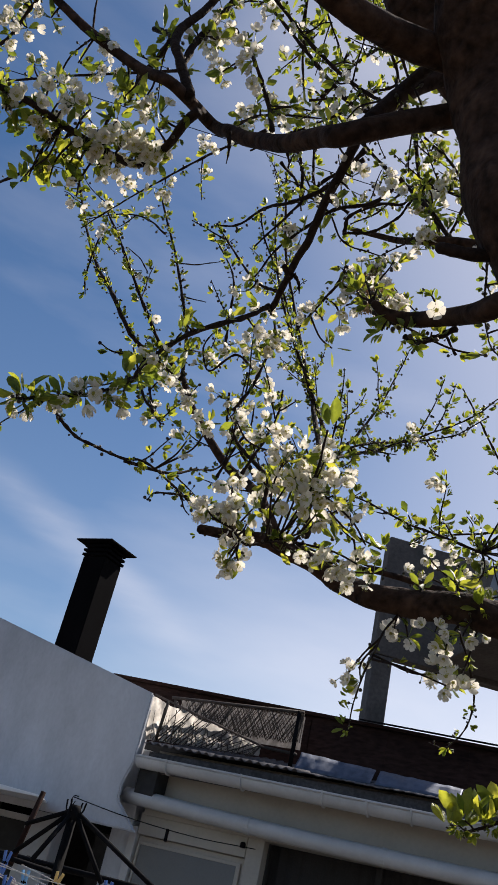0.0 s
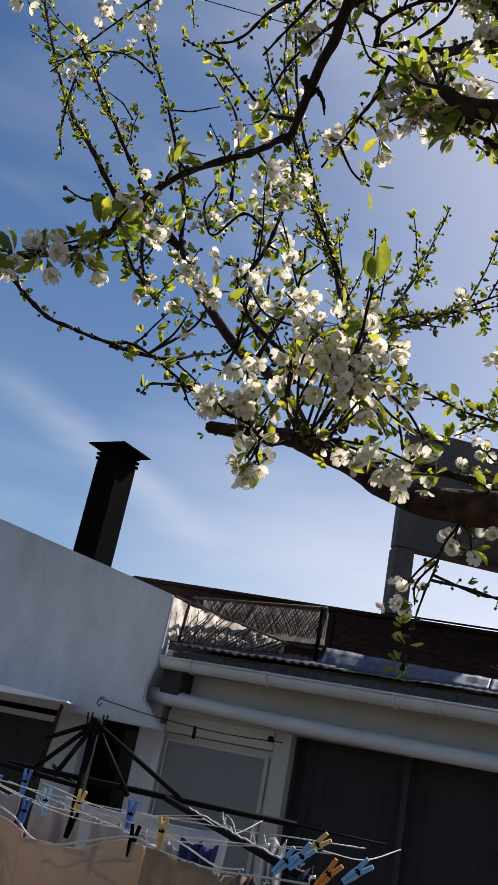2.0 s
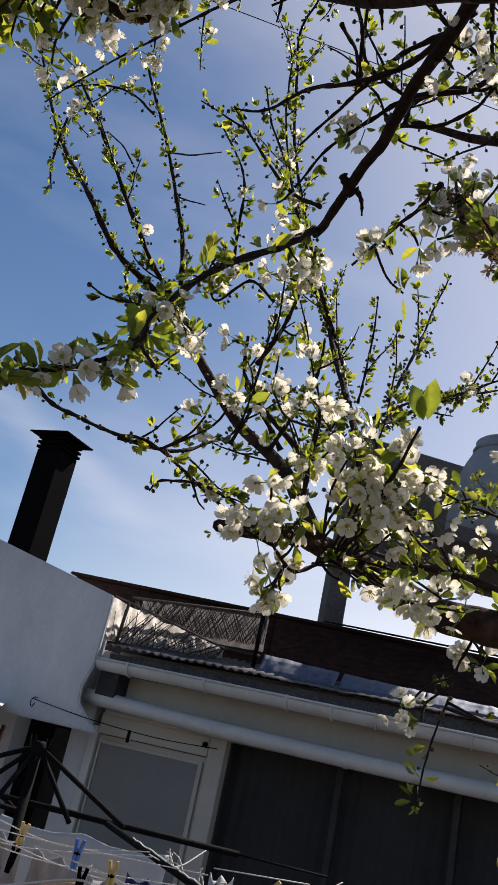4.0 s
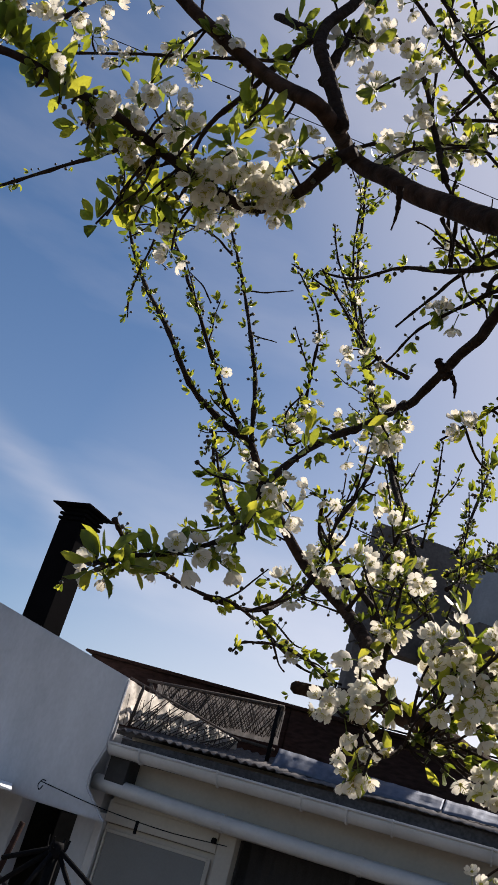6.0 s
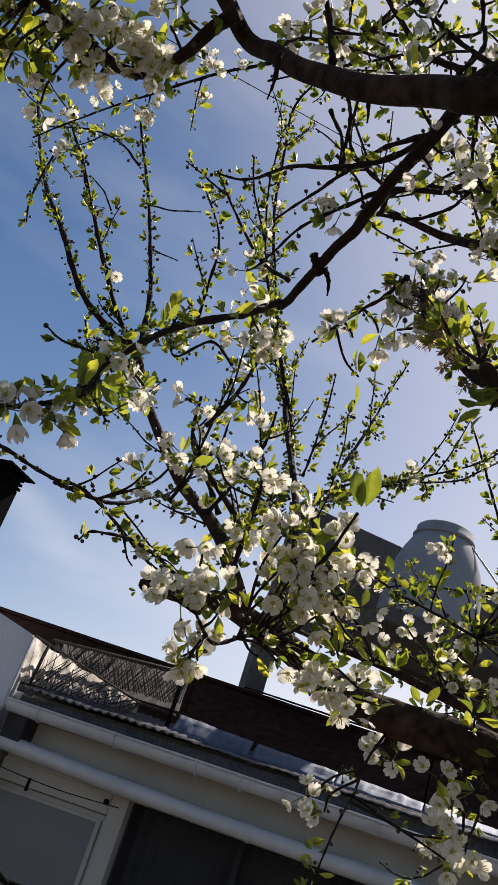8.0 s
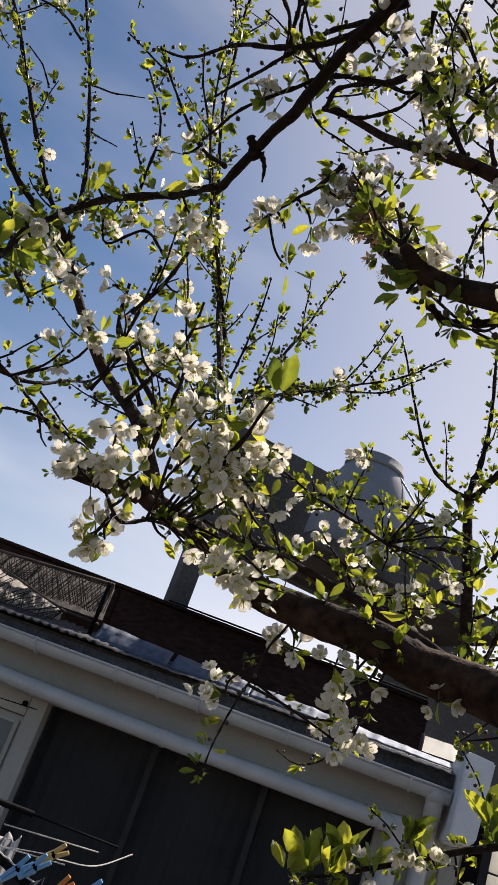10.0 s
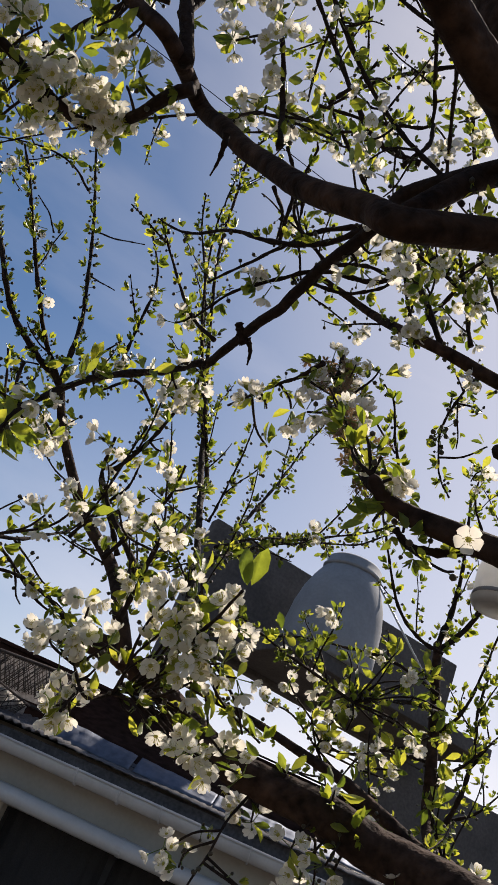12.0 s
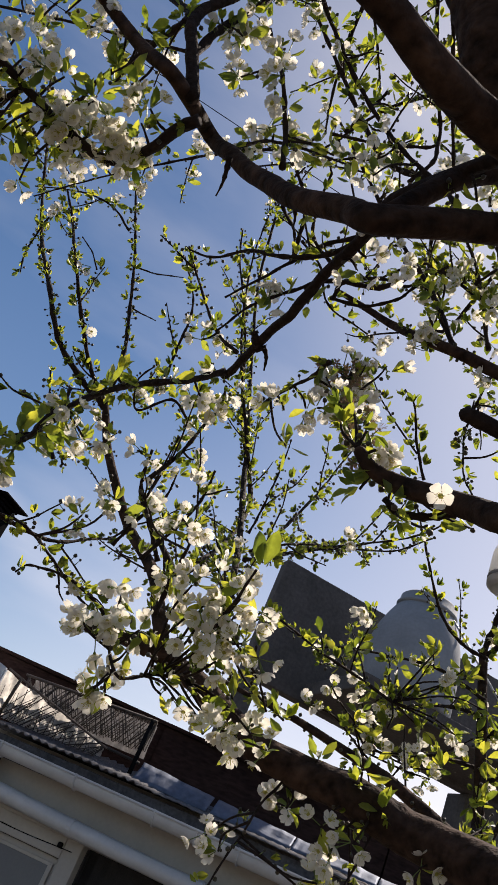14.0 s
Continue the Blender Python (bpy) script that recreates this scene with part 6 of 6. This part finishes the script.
# a looped twig with green fruitlets below the upper limb, and the thicker growth round it
branch("twig", "sparse", 0.0017, 0.0010, (-0.180, 0.990, 2.556), (-0.192, 1.060, 2.590), (-0.208, 1.150, 2.592), (-0.205, 1.165, 2.560), (-0.192, 1.150, 2.510), (-0.175, 1.130, 2.475))
for _ in range(11):
    p = Vector((-0.207, 1.158, 2.578)) + Vector((rng.uniform(-0.004, 0.004), 0, rng.uniform(-0.022, 0.012)))
    d = unit(rng)
    q = p + d * rng.uniform(0.010, 0.024)
    fruits.append(turned(q, d, 0, rng.uniform(0.0030, 0.0044)))
    stalks.append((p, q, 0.0006))
for n, spread, at in ((2, 0.004, (-0.208, 1.138, 2.623)), (4, 0.014, (-0.305, 0.936, 2.850)), (3, 0.010, (-0.300, 0.915, 2.803)), (3, 0.012, (-0.295, 0.941, 2.911)), (3, 0.012, (-0.271, 0.957, 2.902)),
                      (3, 0.012, (-0.255, 1.025, 2.912)), (3, 0.008, (-0.356, 0.828, 2.667)), (4, 0.012, (-0.383, 0.814, 2.737)), (4, 0.012, (-0.212, 1.082, 2.793)), (3, 0.010, (-0.202, 1.097, 2.778)),
                      (3, 0.012, (-0.143, 1.330, 2.650)), (2, 0.010, (-0.131, 1.345, 2.640))):
    cluster(n, spread, at)
for n, size, at in ((5, 0.018, (-0.303, 0.947, 2.906)), (5, 0.018, (-0.280, 0.939, 2.914)), (6, 0.018, (-0.275, 0.973, 2.888)), (5, 0.017, (-0.315, 0.896, 2.879)), (5, 0.018, (-0.382, 0.846, 2.711)),
                    (5, 0.018, (-0.365, 0.862, 2.769)), (6, 0.018, (-0.268, 0.940, 2.647)), (6, 0.018, (-0.268, 0.955, 2.630)), (5, 0.018, (-0.258, 0.972, 2.613)), (5, 0.018, (-0.203, 1.039, 2.693)),
                    (4, 0.015, (-0.148, 1.137, 2.565)), (5, 0.018, (-0.149, 1.340, 2.630)), (4, 0.015, (-0.167, 1.115, 2.598)), (2, 0.014, (-0.200, 1.158, 2.535)), (2, 0.014, (-0.185, 1.145, 2.505))):
    sprig(n, size, at)

rest = part("twig_mass", twig_rest, TWIG, plum, smooth=True)
rest["kind"] = "stuff"


# ---- blossom, leaf and fruit shapes ----
def blossom_shape(cup):
    """Five rounded petals, a calyx and stamens; about one unit in radius."""
    v, f, m = [], [], []
    for k in range(5):
        a = 2 * math.pi * k / 5
        base = len(v)
        rows = ((0.08, 0.06), (0.34, 0.24), (0.62, 0.41), (0.86, 0.36), (0.99, 0.17))
        for r, w in rows:
            for s in (-1, 0, 1):
                lift = cup * r * r + (0.10 + 0.05 * cup) * abs(s) * r + 0.045 * math.sin(7 * r + 2.1 * k + 3 * s) * r
                x, y = r * (1 - 0.32 * cup * r) - (0.05 * abs(s) if r > 0.9 else 0) - (0.05 if r > 0.95 and s == 0 else 0), s * w * (1 - 0.12 * cup)
                v.append((x * math.cos(a) - y * math.sin(a), x * math.sin(a) + y * math.cos(a), lift))
        for i in range(4):
            q = base + 3 * i
            f += [(q, q + 3, q + 4, q + 1), (q + 1, q + 4, q + 5, q + 2)]
            m += [0, 0]
    for k in range(11):
        a = 2 * math.pi * k / 11 + 0.2
        h, r, b = 0.50 + 0.09 * (k % 3), 0.24 + 0.09 * (k % 2), len(v)
        v += [(0.02 * math.cos(a), 0.02 * math.sin(a), 0.05), (r * math.cos(a) + 0.035, r * math.sin(a), h), (r * math.cos(a), r * math.sin(a) + 0.06, h - 0.04), (r * math.cos(a) - 0.04, r * math.sin(a), h + 0.05)]
        f += [(b, b + 1, b + 2), (b + 1, b + 3, b + 2)]
        m += [1, 1]
    b = len(v)
    v += [(0.2 * math.cos(2 * math.pi * k / 6), 0.2 * math.sin(2 * math.pi * k / 6), 0.09) for k in range(6)] + [(0, 0, 0.2)]
    for k in range(6):
        f.append((b + k, b + (k + 1) % 6, b + 6))
        m.append(1)
    b = len(v)
    v += [(0.16 * math.cos(2 * math.pi * k / 5), 0.16 * math.sin(2 * math.pi * k / 5), -0.01) for k in range(5)] + [(0, 0, -0.32)]
    for k in range(5):
        f.append((b + 5, b + (k + 1) % 5, b + k))
        m.append(2)
    return v, f, m


def leaf_shape(bend, fold):
    """A pointed young leaf along z, one unit long, folded at the midrib."""
    v, f = [(0, 0, 0)], []
    for t, w in ((0.2, 0.115), (0.52, 0.235), (0.82, 0.165)):
        y = bend * t * t
        v += [(-w, y + fold * w, t), (0, y, t), (w, y + fold * w, t)]
    v.append((0, bend, 1.0))
    f += [(0, 2, 1), (0, 3, 2)]
    for r in (1, 4):
        f += [(r, r + 1, r + 4, r + 3), (r + 1, r + 2, r + 5, r + 4)]
    f += [(7, 8, 10), (8, 9, 10)]
    return v, f, [0] * len(f)


def spent_shape():
    """A faded flower: five folded sepals and a tuft of dry stamens."""
    v, f = [], []
    for k in range(5):
        a, b = 2 * math.pi * k / 5, len(v)
        for r, w, z in ((0.1, 0.12, 0.0), (0.5, 0.24, 0.12 + 0.05 * (k % 2)), (0.95, 0.03, 0.1)):
            v += [(r * math.cos(a) - s * w * math.sin(a), r * math.sin(a) + s * w * math.cos(a), z) for s in (-1, 1)]
        f += [(b, b + 2, b + 3, b + 1), (b + 2, b + 4, b + 5, b + 3)]
    for k in range(12):
        a, b = 2 * math.pi * k / 12 + 0.2 * (k % 3), len(v)
        r, h = 0.35 + 0.2 * (k % 3), 1.0 + 0.25 * (k % 2)
        v += [(0.05 * math.cos(a), 0.05 * math.sin(a), 0.05), (r * math.cos(a) + 0.05, r * math.sin(a), h), (r * math.cos(a) - 0.03, r * math.sin(a) + 0.05, h)]
        f.append((b, b + 1, b + 2))
    return v, f, [0] * len(f)


def fruit_shape():
    v = [(0, 0, 1.1)] + [(0.85 * math.cos(a), 0.85 * math.sin(a), 0.35) for a in [math.pi * k / 3 for k in range(6)]] + [(0.8 * math.cos(a), 0.8 * math.sin(a), -0.5) for a in [math.pi * (k + 0.5) / 3 for k in range(6)]] + [(0, 0, -1.0)]
    f = [(0, 1 + k, 1 + (k + 1) % 6) for k in range(6)] + [(1 + (k + 1) % 6, 1 + k, 7 + k) for k in range(6)] + [(7 + k, 7 + (k + 1) % 6, 1 + (k + 1) % 6) for k in range(6)] + [(13, 7 + (k + 1) % 6, 7 + k) for k in range(6)]
    return v, f, [0] * len(f)


def shape_mesh(name, shape, mats):
    v, f, m = shape
    me = bpy.data.meshes.new(name)
    me.from_pydata(v, [], f)
    for mt in mats:
        me.materials.append(mt)
    me.polygons.foreach_set("material_index", m)
    me.shade_smooth()
    return me


def scatter(name, places, shapes, mats, near, parent, count=300):
    """The pieces round a spot as objects of their own, all others joined."""
    spot = Vector(near)
    places.sort(key=lambda p: (p[0].translation - spot).length)
    meshes = [shape_mesh(name, s, mats) for s in shapes]
    for m, kind in places[:count]:
        ob = new(name, meshes[kind])
        ob.parent = parent
        ob.matrix_world = m
    v, f, mi = [], [], []
    for m, kind in places[count:]:
        sv, sf, sm = shapes[kind]
        b = len(v)
        v += [tuple(m @ Vector(p)) for p in sv]
        f += [tuple(i + b for i in face) for face in sf]
        mi += sm
    if v:
        ob = new(name + "_mass", shape_mesh(name + "_mass", (v, f, mi), mats))
        ob.parent = parent
        ob["kind"] = "stuff"


FLOWERS = [blossom_shape(0.25), blossom_shape(0.55), blossom_shape(1.0)]
LEAVES = [leaf_shape(0.18, 0.45), leaf_shape(-0.22, 0.6)]
scatter("blossom", blossoms, FLOWERS, (PETAL, STAMEN, CALYX), (-0.40, 1.02, 2.2), plum)
scatter("leaf", leaves, LEAVES, (LEAF,), (-0.45, 0.95, 2.25), plum)
scatter("faded_flower", spent, [spent_shape()], (FADED,), (-0.25, 0.82, 2.3), plum, 80)
scatter("fruitlet", [(m, 0) for m in fruits], [fruit_shape()], (BUD,), (-0.45, 0.95, 2.25), plum, 120)
bm = bmesh.new()
v, f = [], []
for a, b, r in stalks:
    d = (b - a).normalized()
    s = d.orthogonal().normalized() * r
    q = d.cross(s)
    k = len(v)
    v += [tuple(p + w) for p in (a, b) for w in (s, -s * 0.5 + q * 0.87, -s * 0.5 - q * 0.87)]
    f += [(k, k + 1, k + 4, k + 3), (k + 1, k + 2, k + 5, k + 4), (k + 2, k, k + 3, k + 5)]
bm.free()
ob = new("stalk_mass", shape_mesh("stalk_mass", (v, f, [0] * len(f)), (CALYX,)))
ob.parent = plum
ob["kind"] = "stuff"

# ---- plastic bottle hung in the tree ----
HUNG = Vector((-0.101, 1.02, 2.308))
bottle = empty("hanging_bottle", "white plastic bottle hung by a cord in the plum tree", "bottle", at=HUNG)
body = part("body", lathe(bmesh.new(), [(0.0, 0.005), (0.016, 0.004), (0.021, 0.0), (0.0255, 0.003), (0.0265, 0.008), (0.0250, 0.011), (0.0265, 0.014), (0.0270, 0.040), (0.0245, 0.050), (0.0170, 0.060), (0.0100, 0.067), (0.0095, 0.076)], 28), BOTTLE, bottle, smooth=True)
part("rim", lathe(bmesh.new(), [(0.0262, 0.0095), (0.0268, 0.0105), (0.0268, 0.0125), (0.0262, 0.0135)], 28), CLOTH_GREY, body, "dull grey ring near the base", smooth=True)
part("cap", lathe(bmesh.new(), [(0.0, 0.086), (0.0108, 0.085), (0.0114, 0.075), (0.0102, 0.074)], 20), PVC, bottle, smooth=True)
knot = HUNG + Vector((0, 0, 0.085))
held = min([q for q in wood if q.z > 2.42], key=lambda q: (q - knot).length_squared)
line = [p - HUNG for p in glide([knot, knot.lerp(held, 0.5) + Vector((0.002, 0, 0)), held], 4)]
part("cord", tube(bmesh.new(), line, [0.0012] * len(line), 5), WIRE, bottle)
